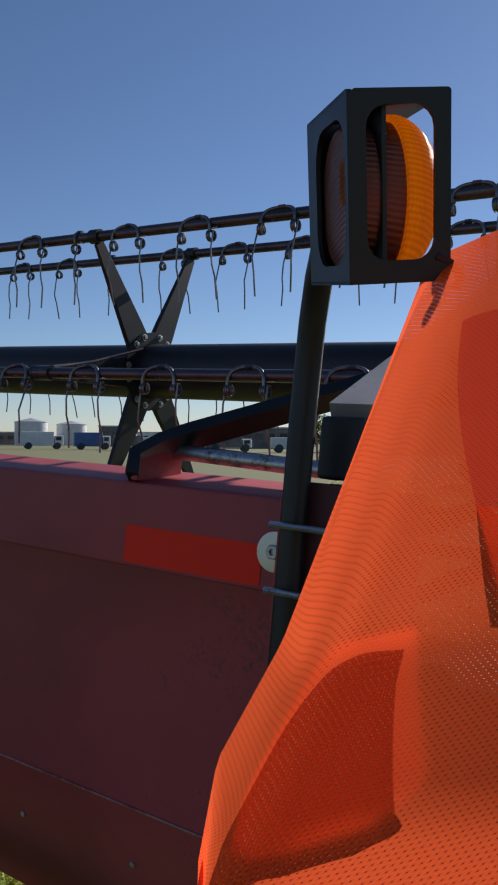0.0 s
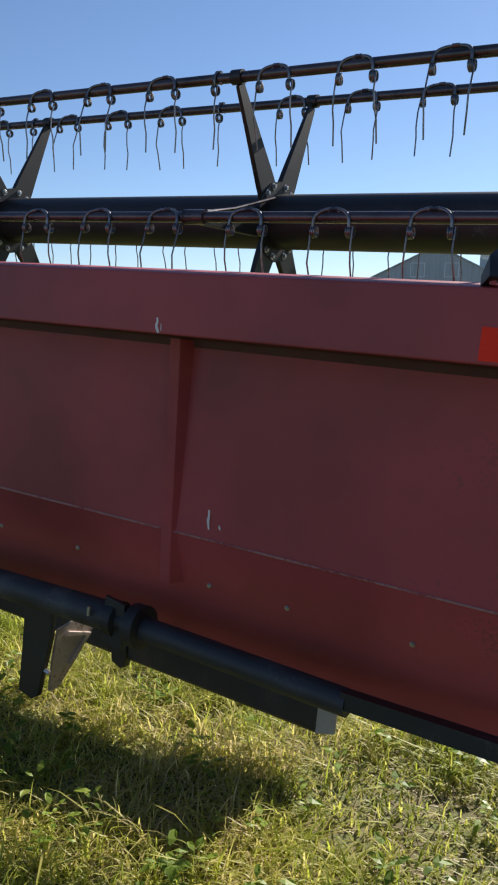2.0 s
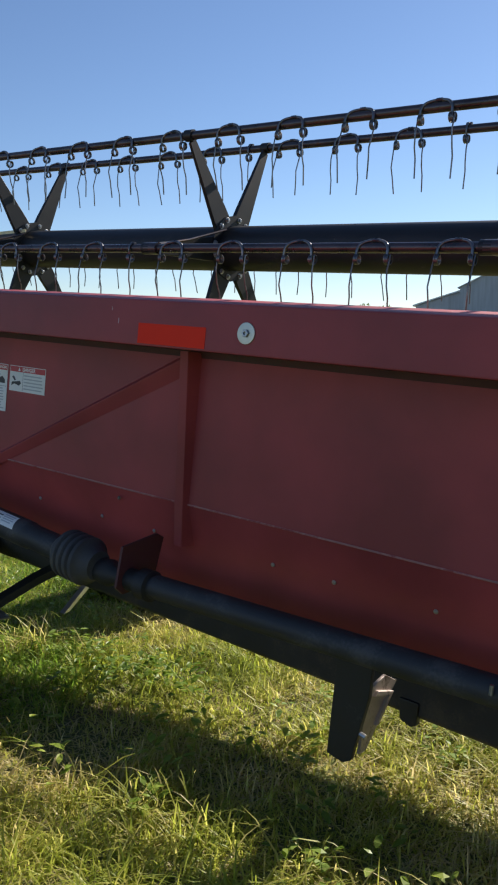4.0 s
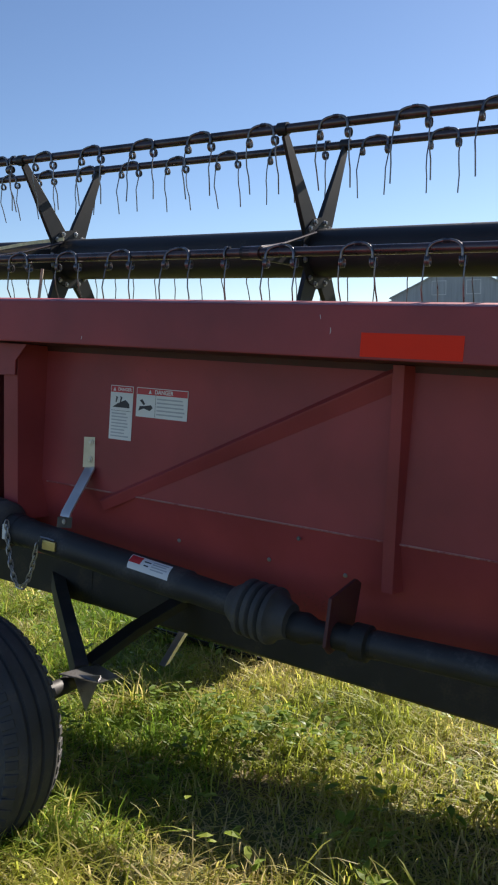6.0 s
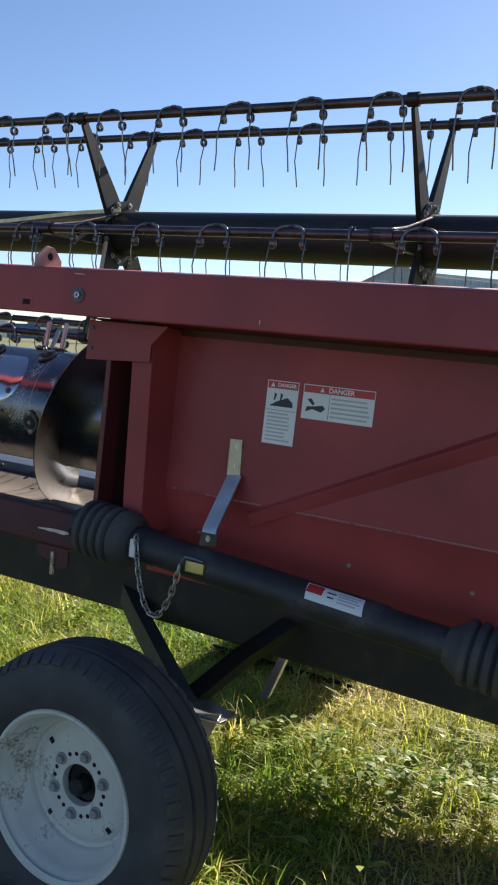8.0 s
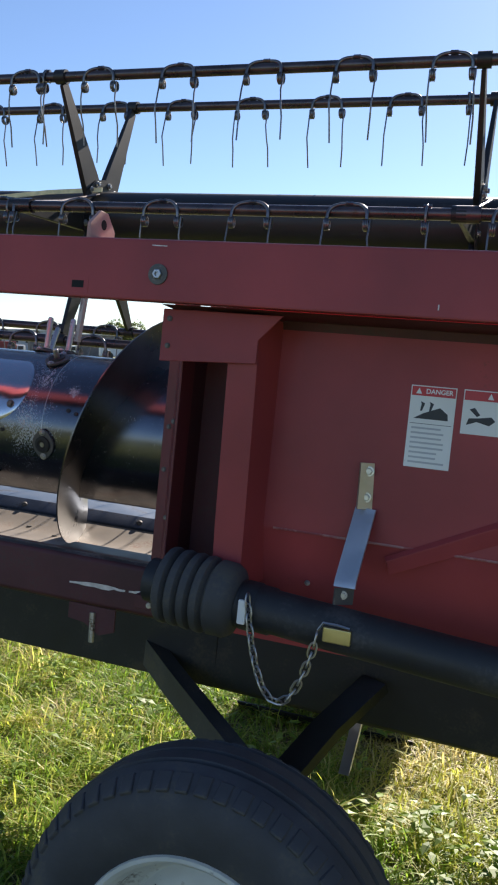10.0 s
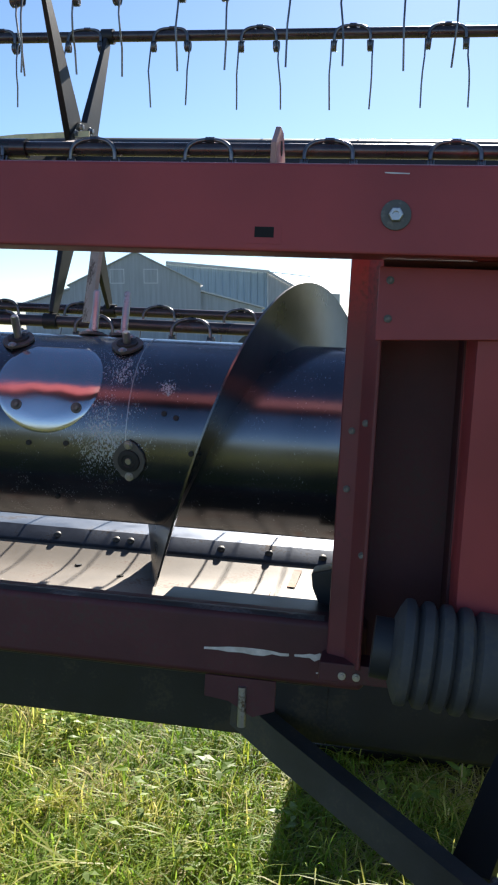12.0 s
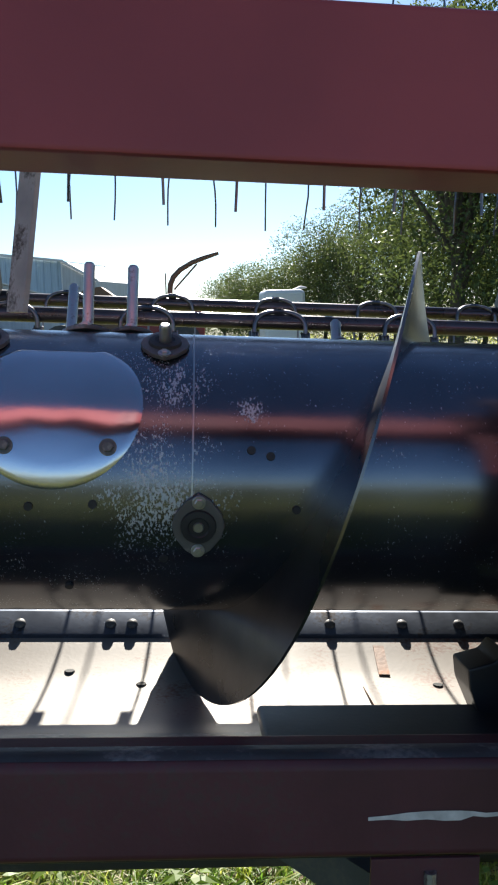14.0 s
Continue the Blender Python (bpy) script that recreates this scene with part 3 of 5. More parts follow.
part("bearing_block", plate([(-3.425, 0.685), (-3.335, 0.685), (-3.335, 0.785), (-3.385, 0.777), (-3.402, 0.792), (-3.415, 0.775), (-3.452, 0.765), (-3.448, 0.735)], 0.07, "y", 0.42, 0.004), BLACK, header)
part("hanging_pin", sweep([(-3.550, 0.25, 0.585), (-3.548, 0.25, 0.512)], 0.0075, 8), STEEL, header)
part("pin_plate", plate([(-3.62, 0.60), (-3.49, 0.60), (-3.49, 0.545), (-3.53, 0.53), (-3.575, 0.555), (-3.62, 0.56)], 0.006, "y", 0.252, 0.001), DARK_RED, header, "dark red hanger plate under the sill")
part("strut", sweep([(-3.70, 0.86, 0.335), (-3.53, 0.73, 0.28), (-3.09, 0.41, 0.145)], 0.02, flat=(0.05, 0.08)), RUBBER, header, "black stay under the lower beam")

# stands below the beam
stand = part("stand", plate([(-1.400, 0.200), (-1.345, 0.190), (-1.320, 0.205), (-1.285, 0.40), (-1.285, 0.60), (-1.400, 0.60)], 0.02, "y", 0.41, 0.003), BLACK, header, "black parking stand plate")
lever = part("stand_lever", plate([(0.478, 0.397), (0.573, 0.418), (0.651, 0.381), (0.575, 0.285), (0.50, 0.205), (0.462, 0.205), (0.466, 0.30)], 0.010, "x", -1.33, 0.002), WORN, stand, "worn tan stand lever")
part("lever_fold", plate([(0.500, 0.372), (0.520, 0.385), (0.622, 0.358), (0.545, 0.272), (0.530, 0.276), (0.595, 0.352)], 0.012, "x", -1.322, 0.002), WORN, lever)
part("stand_pin", sweep([(-1.335, 0.42, 0.295), (-1.285, 0.42, 0.285)], 0.007, 8), STEEL, stand)
part("skid_leg", sweep([(-2.93, 0.78, 0.38), (-3.02, 0.62, 0.285), (-3.10, 0.46, 0.172)], 0.02, flat=(0.085, 0.03)), BLACK, header, "wide black leg above the skid foot")
# Brighter steel on foot and blade stands in for the sunlight on them.
foot = part("skid_foot", plate([(-3.09, 0.30), (-2.93, 0.335), (-2.915, 0.42), (-3.06, 0.46)], 0.006, "z", 0.175, 0.001), STEEL, header, "worn steel skid foot")
part("foot_flange", plate([(-3.06, 0.175), (-2.93, 0.205), (-2.99, 0.06)], 0.006, "y", 0.335, 0.001), STEEL, foot)
part("blade_plate", plate([(0.91, 0.235), (0.865, 0.225), (0.745, 0.115), (0.775, 0.12)], 0.03, "x", -3.0, 0.001), BRIGHT, header, "steel guard plate, sunlight in its bright colour")

# the end of the machine
end = part("end_sheet", plate([(0.13, 1.30), (1.0, 1.10), (1.30, 0.62), (1.22, 0.36), (0.30, 0.38), (0.13, 0.60)], 0.012, "x", 0.272), RED, header)
part("end_post", plate([(0.302, 1.225), (0.385, 1.225), (0.42, 0.12), (0.328, 0.12)], 0.188, "y", 0.012, 0.006), RED, header, "maroon end post")
part("end_bracket", plate([(-0.055, 1.452), (0.09, 1.452), (0.09, 1.235), (0.02, 1.215), (-0.03, 1.235), (-0.055, 1.28)], 0.010, "x", 0.2955, 0.002), RED, header)
part("end_filler", box(0.282, 0.37, 0.201, 0.212, 0.30, 1.30, 0.002), RED, header)
part("edge_pipe", sweep([(0.432, -0.13, 0.25), (0.410, -0.155, 0.70), (0.388, -0.18, 1.12)], 0.0065, 10), PIPE, header, "grey-green edge pipe")
part("edge_hose", sweep([(0.388, -0.18, 1.11), (0.389, -0.174, 1.16), (0.393, -0.158, 1.21), (0.400, -0.12, 1.25)], 0.0075, 10), BLACK, header)
cover = part("drive_cover", plate([(0.412, 0.20), (0.80, 0.20), (0.80, 1.30), (0.52, 1.30), (0.462, 1.275), (0.428, 1.235), (0.408, 1.18), (0.402, 1.10)], 0.30, "y", -0.155, 0.030), SHADED_RED, header, "rounded maroon drive cover")
part("cover_window", box(0.435, 0.60, -0.158, -0.15, 0.87, 1.00, 0.004), SHADOW, cover)
for x, z in ((0.445, 1.085), (0.45, 0.72), (0.62, 1.02)):
    part("bolt", bolt_mesh(0.008, 0.007), DULL_STEEL, cover, at=Matrix.Translation((x, -0.157, z)))
part("drain_bolt", bolt_mesh(0.009, 0.012), STEEL, header, at=Matrix.Translation((0.30, 0.016, 0.575)))
part("thin_bar", sweep([(-0.20, 0.092, 0.662), (0.286, 0.092, 0.666)], 0.016, flat=(0.03, 0.034)), BLACK, header, "thin black bar below the sheet")
part("bar_end", lathe([(0.262, 0.026), (0.286, 0.026)], 16, "x", (0, 0.09, 0.650)), GREASY, header)

# the lift arm, its rod and the grey tube beside the lamp
lift = part("lift_arm", sweep([(0.004, 0.0, 1.452), (0.0, 0.006, 1.475), (0.006, 0.055, 1.500), (0.035, 0.09, 1.522), (0.33, 0.27, 1.652), (0.55, 0.40, 1.74)], 0.02, flat=(0.020, 0.045)), BLACK, header, "bent black lift arm")
part("lift_bracket", plate([(-0.004, 1.447), (0.10, 1.447), (0.10, 1.50), (0.055, 1.525), (-0.004, 1.475)], 0.012, "x", 0.002, 0.002), RED, lift)
part("rod", sweep([(0.012, 0.085, 1.496), (0.30, 0.085, 1.486)], 0.0125, 14), STEEL, header, "bare steel rod")
grey = part("grey_tube", sweep([(0.350, 0.02, 1.545), (0.335, 0.72, 1.895)], 0.02, flat=(0.062, 0.062)), GREY, header, "grey square tube with chipped paint")
part("tube_end", box(0.318, 0.380, -0.012, 0.05, 1.475, 1.555, 0.006), BLACK, grey)
part("tube_bracket", box(0.325, 0.41, 0.0, 0.13, 1.28, 1.47, 0.006), DARK_RED, header)
for z in (1.416, 1.338):
    ub = part("u_bolt", sweep([(0.305, -0.088, z), (0.36, -0.088, z), (0.40, -0.075, z - 0.002), (0.44, -0.04, z + 0.003)], 0.0042, 8), STEEL, header)
    part("hose_fitting", sweep([(0.425, -0.055, z), (0.452, -0.035, z + 0.008), (0.474, -0.02, z + 0.016)], [0.008, 0.0105, 0.009], 8), STEEL, ub)
part("hose", sweep([(0.47, -0.02, 1.43), (0.52, 0.02, 1.46), (0.56, 0.10, 1.56), (0.55, 0.22, 1.68)], 0.011, 10), BLACK, header, "black hydraulic hose")
part("hose", sweep([(0.47, -0.02, 1.352), (0.53, 0.02, 1.39), (0.58, 0.12, 1.50), (0.57, 0.25, 1.66)], 0.011, 10), BLACK, header, "black hydraulic hose")

# danger stickers on the sheet
def bars(parent, x0, x1, z0, z1, rows, y, mat, seed):
    rng = random.Random(seed)
    for i in range(rows):
        z = z1 - (z1 - z0) * (i + 0.5) / rows
        h = (z1 - z0) / rows * 0.19
        part("print_line", box(x0, x0 + (x1 - x0) * rng.uniform(0.72, 1.0), y - 0.0003, y, z - h, z + h, 0.0), mat, parent)


def words(text, size, x, y, z, mat, parent, turn=(90, 0, 0)):
    cu = bpy.data.curves.new("lettering", "FONT")
    cu.body, cu.size, cu.extrude, cu.offset = text, size, 0.0001, size * 0.02
    tmp = new("lettering", cu)
    bpy.context.view_layer.update()
    me = bpy.data.meshes.new_from_object(tmp.evaluated_get(bpy.context.evaluated_depsgraph_get()))
    bpy.data.objects.remove(tmp)
    me.materials.clear()
    me.materials.append(mat)
    ob = new("lettering", me)
    ob.parent = parent
    ob.matrix_local = Matrix.Translation(-base_of(parent)) @ pose(x, y, z, *turn)
    return ob


def danger(x0, x1, z0, z1, tall, seed):
    y = 0.2045
    s = part("danger_label", box(x0, x1, y - 0.0008, y, z0, z1, 0.0), WHITE, sheet, "white and red danger sticker")
    y -= 0.0009
    top = 0.021
    part("heading", box(x0 + 0.002, x1 - 0.002, y - 0.0003, y, z1 - top, z1 - 0.002, 0.0), STICKER_RED, s)
    w = x1 - x0
    word_at = x0 + w * (0.33 if tall else 0.36)
    words("DANGER", 0.0135 if tall else 0.0175, word_at, y - 0.0004, z1 - top + (0.0055 if tall else 0.004), WHITE, s)
    tx = word_at - (0.014 if tall else 0.018)
    part("warning_triangle", plate([(tx - 0.006, z1 - top + 0.004), (tx + 0.006, z1 - top + 0.004), (tx, z1 - 0.005)], 0.0003, "y", y - 0.0006), WHITE, s)
    if tall:
        part("pictogram", plate([(x0 + 0.010, z1 - 0.068), (x1 - 0.012, z1 - 0.068), (x1 - 0.014, z1 - 0.055), (x1 - 0.03, z1 - 0.043), (x0 + 0.03, z1 - 0.056)], 0.0003, "y", y - 0.0003), INK, s)
        for d in (0.0, 0.018):
            part("pictogram", plate([(x0 + 0.022 + d, z1 - 0.052), (x0 + 0.026 + d, z1 - 0.052), (x0 + 0.031 + d, z1 - 0.036), (x0 + 0.022 + d, z1 - 0.032), (x0 + 0.024 + d, z1 - 0.038)], 0.0003, "y", y - 0.0007), INK, s)
        part("rule", box(x0 + 0.004, x1 - 0.004, y - 0.0003, y, z1 - 0.0785, z1 - 0.0775, 0.0), INK, s)
        bars(s, x0 + 0.008, x1 - 0.008, z0 + 0.006, z1 - 0.082, 8, y, PALE_INK, seed)
    else:
        part("rule", box(x0 + w * 0.38, x0 + w * 0.385, y - 0.0003, y, z0 + 0.003, z1 - top, 0.0), INK, s)
        part("pictogram", plate([(x0 + 0.010, z0 + 0.018), (x0 + 0.030, z0 + 0.026), (x0 + 0.055, z0 + 0.020), (x0 + 0.066, z0 + 0.030), (x0 + 0.058, z0 + 0.038), (x0 + 0.035, z0 + 0.034), (x0 + 0.014, z0 + 0.032)], 0.0003, "y", y - 0.0003), INK, s)
        part("pictogram", plate([(x0 + 0.014, z0 + 0.050), (x0 + 0.024, z0 + 0.054), (x0 + 0.036, z0 + 0.040), (x0 + 0.030, z0 + 0.036)], 0.0003, "y", y - 0.0007), INK, s)
        bars(s, x0 + w * 0.41, x1 - 0.008, z0 + 0.006, z1 - 0.026, 5, y, PALE_INK, seed)
    return s


danger(-2.834, -2.742, 1.038, 1.2065, True, 3)
danger(-2.728, -2.531, 1.117, 1.2065, False, 5)

# the bent bracket below the stickers
# One bent plate in three tones: light on each bend is in its colour.
bracket = part("holder_bracket", sweep([(-2.902, 0.200, 1.035), (-2.900, 0.198, 0.938)], 0.02, flat=(0.046, 0.005)), ZINC, header, "bent plated bracket, brassy above and bright below")
part("bent_arm", sweep([(-2.900, 0.1985, 0.9385), (-2.901, 0.192, 0.925), (-2.908, 0.112, 0.800), (-2.908, 0.107, 0.786)], 0.02, flat=(0.0455, 0.005)), BRIGHT, bracket, "bright bent steel arm")
part("end_tab", sweep([(-2.908, 0.1065, 0.7855), (-2.908, 0.105, 0.752)], 0.02, flat=(0.045, 0.005)), DULL_STEEL, bracket)
for z in (1.018, 0.963):
    part("bolt", bolt_mesh(0.0075, 0.006), ZINC, bracket, at=Matrix.Translation((-2.901, 0.197, z)))
part("bolt", bolt_mesh(0.006, 0.005), STEEL, bracket, at=Matrix.Translation((-2.908, 0.103, 0.772)))

# ---- the drive shaft along the sheet ----
shaft = thing("drive_shaft", (-2.6, 0.08, 0.68), "black shielded telescoping drive shaft below the sheet", "drive shaft")


def tube_between(a, b, profile, seg=28):
    """A turned shape along the line a to b; the profile is (metres along, radius)."""
    bm = lathe([(u, r) for u, r in profile], seg, "z")
    m = Matrix.Translation(a) @ (b - a).to_track_quat("Z", "Y").to_matrix().to_4x4()
    bmesh.ops.transform(bm, matrix=m, verts=bm.verts)
    return bm


def bellows(n, pitch, r0, r1, start=0.0):
    out = []
    for i in range(n):
        u = start + i * pitch
        out += [(u, r0), (u + pitch * 0.25, r1 * 0.98), (u + pitch * 0.5, r1), (u + pitch * 0.75, r1 * 0.98)]
    return out + [(start + n * pitch, r0)]


a, b = Vector((-3.375, 0.085, 0.740)), Vector((-2.06, 0.085, 0.645))
length = (b - a).length
way = (b - a).normalized()
part("outer_tube", tube_between(a, b, [(0.05, 0.047), (0.205, 0.049), (0.33, 0.049), (0.335, 0.0455), (0.98, 0.0455), (0.99, 0.041), (1.16, 0.041)]), PLASTIC, shaft)
boot = part("boot", tube_between(a, b, [(0.078, 0.050)] + bellows(4, 0.028, 0.068, 0.082, 0.085) + [(0.202, 0.074), (0.206, 0.079), (0.236, 0.078), (0.250, 0.070), (0.258, 0.054), (0.26, 0.049)]), RUBBER, shaft, "ribbed black rubber boot")
part("clip_band", tube_between(a, b, [(0.266, 0.0498), (0.270, 0.0515), (0.298, 0.0515), (0.302, 0.0498)]), PLASTIC, shaft)
clip_at = a + way * 0.284
part("white_clip", box(clip_at.x - 0.011, clip_at.x + 0.007, clip_at.y - 0.0575, clip_at.y - 0.050, clip_at.z - 0.026, clip_at.z + 0.024, 0.003), WHITE, shaft, "small white plastic clip")
part("far_boot", tube_between(a, b, [(1.13, 0.042), (1.14, 0.050)] + bellows(4, 0.027, 0.064, 0.077, 1.165) + [(1.285, 0.056), (1.31, 0.046)]), RUBBER, shaft, "ribbed black rubber boot")
lock = a + way * 0.458
part("lock_plate", box(lock.x - 0.008, lock.x + 0.048, lock.y - 0.0535, lock.y - 0.044, lock.z - 0.016, lock.z + 0.014, 0.003), BRASS, shaft, "small brass-coloured latch")
part("lock_hook", sweep([lock + Vector((-0.016, -0.058, 0.006)), lock + Vector((-0.006, -0.060, 0.023)), lock + Vector((0.02, -0.056, 0.022)), lock + Vector((0.044, -0.052, 0.018))], 0.003, 6), STEEL, shaft)

# the loose safety chain
def chain(p, q, sag, n, parent):
    link = None
    curve = [p.lerp(q, i / 200) + Vector((0, -0.006, -sag * (1 - (2 * i / 200 - 1) ** 2) ** 0.8)) for i in range(201)]
    run_to = [0.0]
    for u, v in zip(curve, curve[1:]):
        run_to.append(run_to[-1] + (v - u).length)
    pts = []
    for i in range(n):
        want = run_to[-1] * i / (n - 1)
        at = max(k for k in range(201) if run_to[k] <= want + 1e-9)
        pts.append(curve[at])
    for i in range(n - 1):
        u, v = pts[i], pts[i + 1]
        d = (v - u).normalized()
        m = Matrix.Translation((u + v) / 2) @ d.to_track_quat("X", "Z").to_matrix().to_4x4() @ pose(0, 0, 0, 90 * (i % 2) + 15)
        if link is None:
            loop = []
            for k in range(17):
                t = 2 * math.pi * k / 16
                loop.append((0.0122 * math.cos(t) + 0.0040 * (1 if math.cos(t) > 0 else -1), 0.0072 * math.sin(t), 0))
            link = part("chain_link", sweep(loop, 0.0022, 6, cap=False), STEEL, parent, at=m)
        else:
            again(link, m)


chain(Vector((-3.083, 0.034, 0.752)), lock + Vector((-0.016, -0.060, 0.0)), 0.172, 20, shaft)

# the caution sticker on the tube
bm = bmesh.new()
rows = []
for i in range(9):
    ang = radians(104 + 7.5 * i)
    rows.append([])
    for d in (0.782, 0.930):
        c = a + way * d
        rows[-1].append(bm.verts.new(c + Vector((0.006 * i / 8, 0.0462 * math.cos(ang), 0.0462 * math.sin(ang)))))
for p, q in zip(rows, rows[1:]):
    bm.faces.new((p[0], p[1], q[1], q[0]))
tube_label = part("caution_label", bm, WHITE, shaft, "white caution sticker wrapped on the tube")
bm = bmesh.new()
rows = []
for i in range(5):
    ang = radians(108 + 8 * i)
    rows.append([])
    for d in (0.786, 0.828):
        c = a + way * d
        rows[-1].append(bm.verts.new(c + Vector((0, 0.0466 * math.cos(ang), 0.0466 * math.sin(ang)))))
for p, q in zip(rows, rows[1:]):
    bm.faces.new((p[0], p[1], q[1], q[0]))
part("caution_mark", bm, STICKER_RED, tube_label)
for i, (d0, d1, ang) in enumerate(((0.838, 0.862, 123), (0.842, 0.858, 138), (0.868, 0.922, 115), (0.868, 0.918, 125), (0.868, 0.924, 135), (0.868, 0.915, 145))):
    bm = bmesh.new()
    corners = []
    for d, da in ((d0, -2.5), (d1, -2.5), (d1, 2.5), (d0, 2.5)):
        c, t = a + way * d, radians(ang + da)
        corners.append(bm.verts.new(c + Vector((0, 0.0468 * math.cos(t), 0.0468 * math.sin(t)))))
    bm.faces.new(corners)
    part("print_line", bm, INK if i < 2 else PALE_INK, tube_label)

# bearing bracket and the second shaft
second = thing("jack_shaft", (-1.3, 0.10, 0.64), "black jack shaft with coupling and bearing bracket", "shaft")
part("bearing_bracket", plate([(0.045, 0.615), (0.075, 0.59), (0.20, 0.61), (0.23, 0.745), (0.20, 0.76), (0.06, 0.735)], 0.010, "x", -1.955, 0.002), DARK_RED, second, "dark maroon bearing bracket")
part("bearing", lathe([(-1.955, 0.034), (-1.90, 0.034), (-1.895, 0.046), (-1.855, 0.046), (-1.85, 0.034), (-1.83, 0.034)], 24, "x", (0, 0.10, 0.633)), GREASY, second)
part("yoke", lathe([(-2.09, 0.036), (-2.03, 0.042), (-2.0, 0.03), (-1.955, 0.03)], 20, "x", (0, 0.10, 0.631)), GREASY, second)
part("tube", sweep([(-1.84, 0.10, 0.636), (-0.80, 0.10, 0.664)], 0.0355, 24), PLASTIC, second)
part("coupling", lathe([(-0.80, 0.03), (-0.795, 0.043), (-0.77, 0.043), (-0.765, 0.030), (-0.735, 0.030), (-0.73, 0.05), (-0.70, 0.05), (-0.695, 0.03)], 24, "x", (0, 0.10, 0.664)), GREASY, second, "greasy steel coupling")
part("thin_tube", sweep([(-0.70, 0.10, 0.662), (-0.19, 0.10, 0.652)], 0.028, 20), PLASTIC, second)
part("guard_plate", plate([(-0.80, 0.612), (-0.74, 0.60), (-0.74, 0.71), (-0.80, 0.72)], 0.012, "y", 0.075, 0.003), BLACK, second)
part("grease_fitting", sweep([(-0.83, 0.058, 0.668), (-0.83, 0.058, 0.69)], 0.005, 8), STEEL, second)

# ---- the transport wheel ----
WX, WZ, WR = -3.034, 0.162, 0.352
wheel = thing("transport_wheel", (WX, -0.20, WZ - WR), "cream steel wheel with a worn black ribbed tyre", "wheel")
tyre = part("tyre", lathe([(-0.315, 0.205), (-0.328, 0.222), (-0.334, 0.255), (-0.333, 0.295), (-0.322, 0.322), (-0.300, 0.341), (-0.268, 0.3495), (-0.265, 0.342), (-0.257, 0.342), (-0.254, 0.3515), (-0.222, 0.352), (-0.219, 0.343), (-0.211, 0.343), (-0.208, 0.352), (-0.176, 0.3515), (-0.173, 0.342), (-0.165, 0.342), (-0.162, 0.3495), (-0.138, 0.339), (-0.120, 0.320), (-0.112, 0.295), (-0.111, 0.255), (-0.115, 0.222), (-0.125, 0.205)], 72, "y", (WX, 0, WZ), False), RUBBER, wheel)
block = None
for i in range(58):
    t = 360 * i / 58
    for y, r, lean in ((-0.3085, 0.3305, 33), (-0.1345, 0.3305, -33)):
        at = Matrix.Translation((WX, y, WZ)) @ pose(0, 0, 0, 0, t) @ Matrix.Translation((0, 0, r)) @ pose(0, 0, 0, lean)
        if block is None:
            block = part("tread_block", box(-0.0125, 0.0125, -0.019, 0.019, -0.006, 0.006, 0.002, 1), RUBBER, tyre, at=at)
        else:
            again(block, at)
rim = part("rim", lathe([(-0.318, 0.196), (-0.326, 0.204), (-0.326, 0.211), (-0.321, 0.213), (-0.314, 0.204), (-0.300, 0.192), (-0.284, 0.184), (-0.262, 0.180), (-0.240, 0.160), (-0.225, 0.158), (-0.220, 0.150), (-0.232, 0.135), (-0.238, 0.118), (-0.239, 0.088), (-0.239, 0.052), (-0.220, 0.050), (-0.19, 0.050)], 56, "y", (WX, 0, WZ), False), RIM, wheel, "scuffed cream painted rim")
part("hub_bore", lathe([(-0.225, 0.051), (-0.21, 0.049), (-0.20, 0.03), (-0.20, 0)], 28, "y", (WX, 0, WZ), False), GREASY, rim)
part("axle_cap", lathe([(-0.205, 0.024), (-0.235, 0.022), (-0.242, 0.016), (-0.242, 0)], 20, "y", (WX - 0.012, 0, WZ - 0.012)), GREASY, rim)
lug = hand_hole = None
for i in range(6):
    t = radians(20 + 60 * i)
    at = Matrix.Translation((WX + 0.078 * math.cos(t), -0.239, WZ + 0.078 * math.sin(t)))
    if lug is None:
        lug = part("lug_nut", bolt_mesh(0.0105, 0.014), GREY, rim, at=at)
    else:
        again(lug, at)
    for d, rr in ((22, 0.006), (38, 0.006)):
        u = t + radians(d)
        at = Matrix.Translation((WX + 0.077 * math.cos(u), -0.2385, WZ + 0.077 * math.sin(u)))
        if hand_hole is None:
            hand_hole = part("stud_hole", lathe([(0.0, rr), (-0.0012, rr * 0.9)], 10, "y"), SHADOW, rim, at=at)
        else:
            again(hand_hole, at)
for i in range(4):
    t = radians(50 + 90 * i)
    part("slot", box(-0.006, 0.006, -0.0012, 0.0012, -0.010, 0.010, 0.0), SHADOW, rim, at=Matrix.Translation((WX + 0.127 * math.cos(t), -0.2355, WZ + 0.127 * math.sin(t))) @ pose(0, 0, 0, 0, 40 - 90 * i))
part("axle", sweep([(WX, -0.18, WZ), (WX - 0.03, 0.20, WZ - 0.02), (WX - 0.10, 0.40, WZ - 0.05)], 0.03, 16), GREASY, wheel)
wheel.matrix_world = wheel.matrix_world @ Matrix.Translation((0, 0.06, 0))

# ---- the warning lamp on its post ----
part("mount_plate", plate([(0.315, 1.47), (0.40, 1.47), (0.41, 1.30), (0.37, 1.235), (0.315, 1.225)], 0.012, "y", -0.046, 0.002), DARK_RED, header, "dark mounting plate")
lamp = thing("warning_lamp", (0.324, -0.066, 1.2), "amber warning lamp in a black guard on a bent tube post", "lamp")
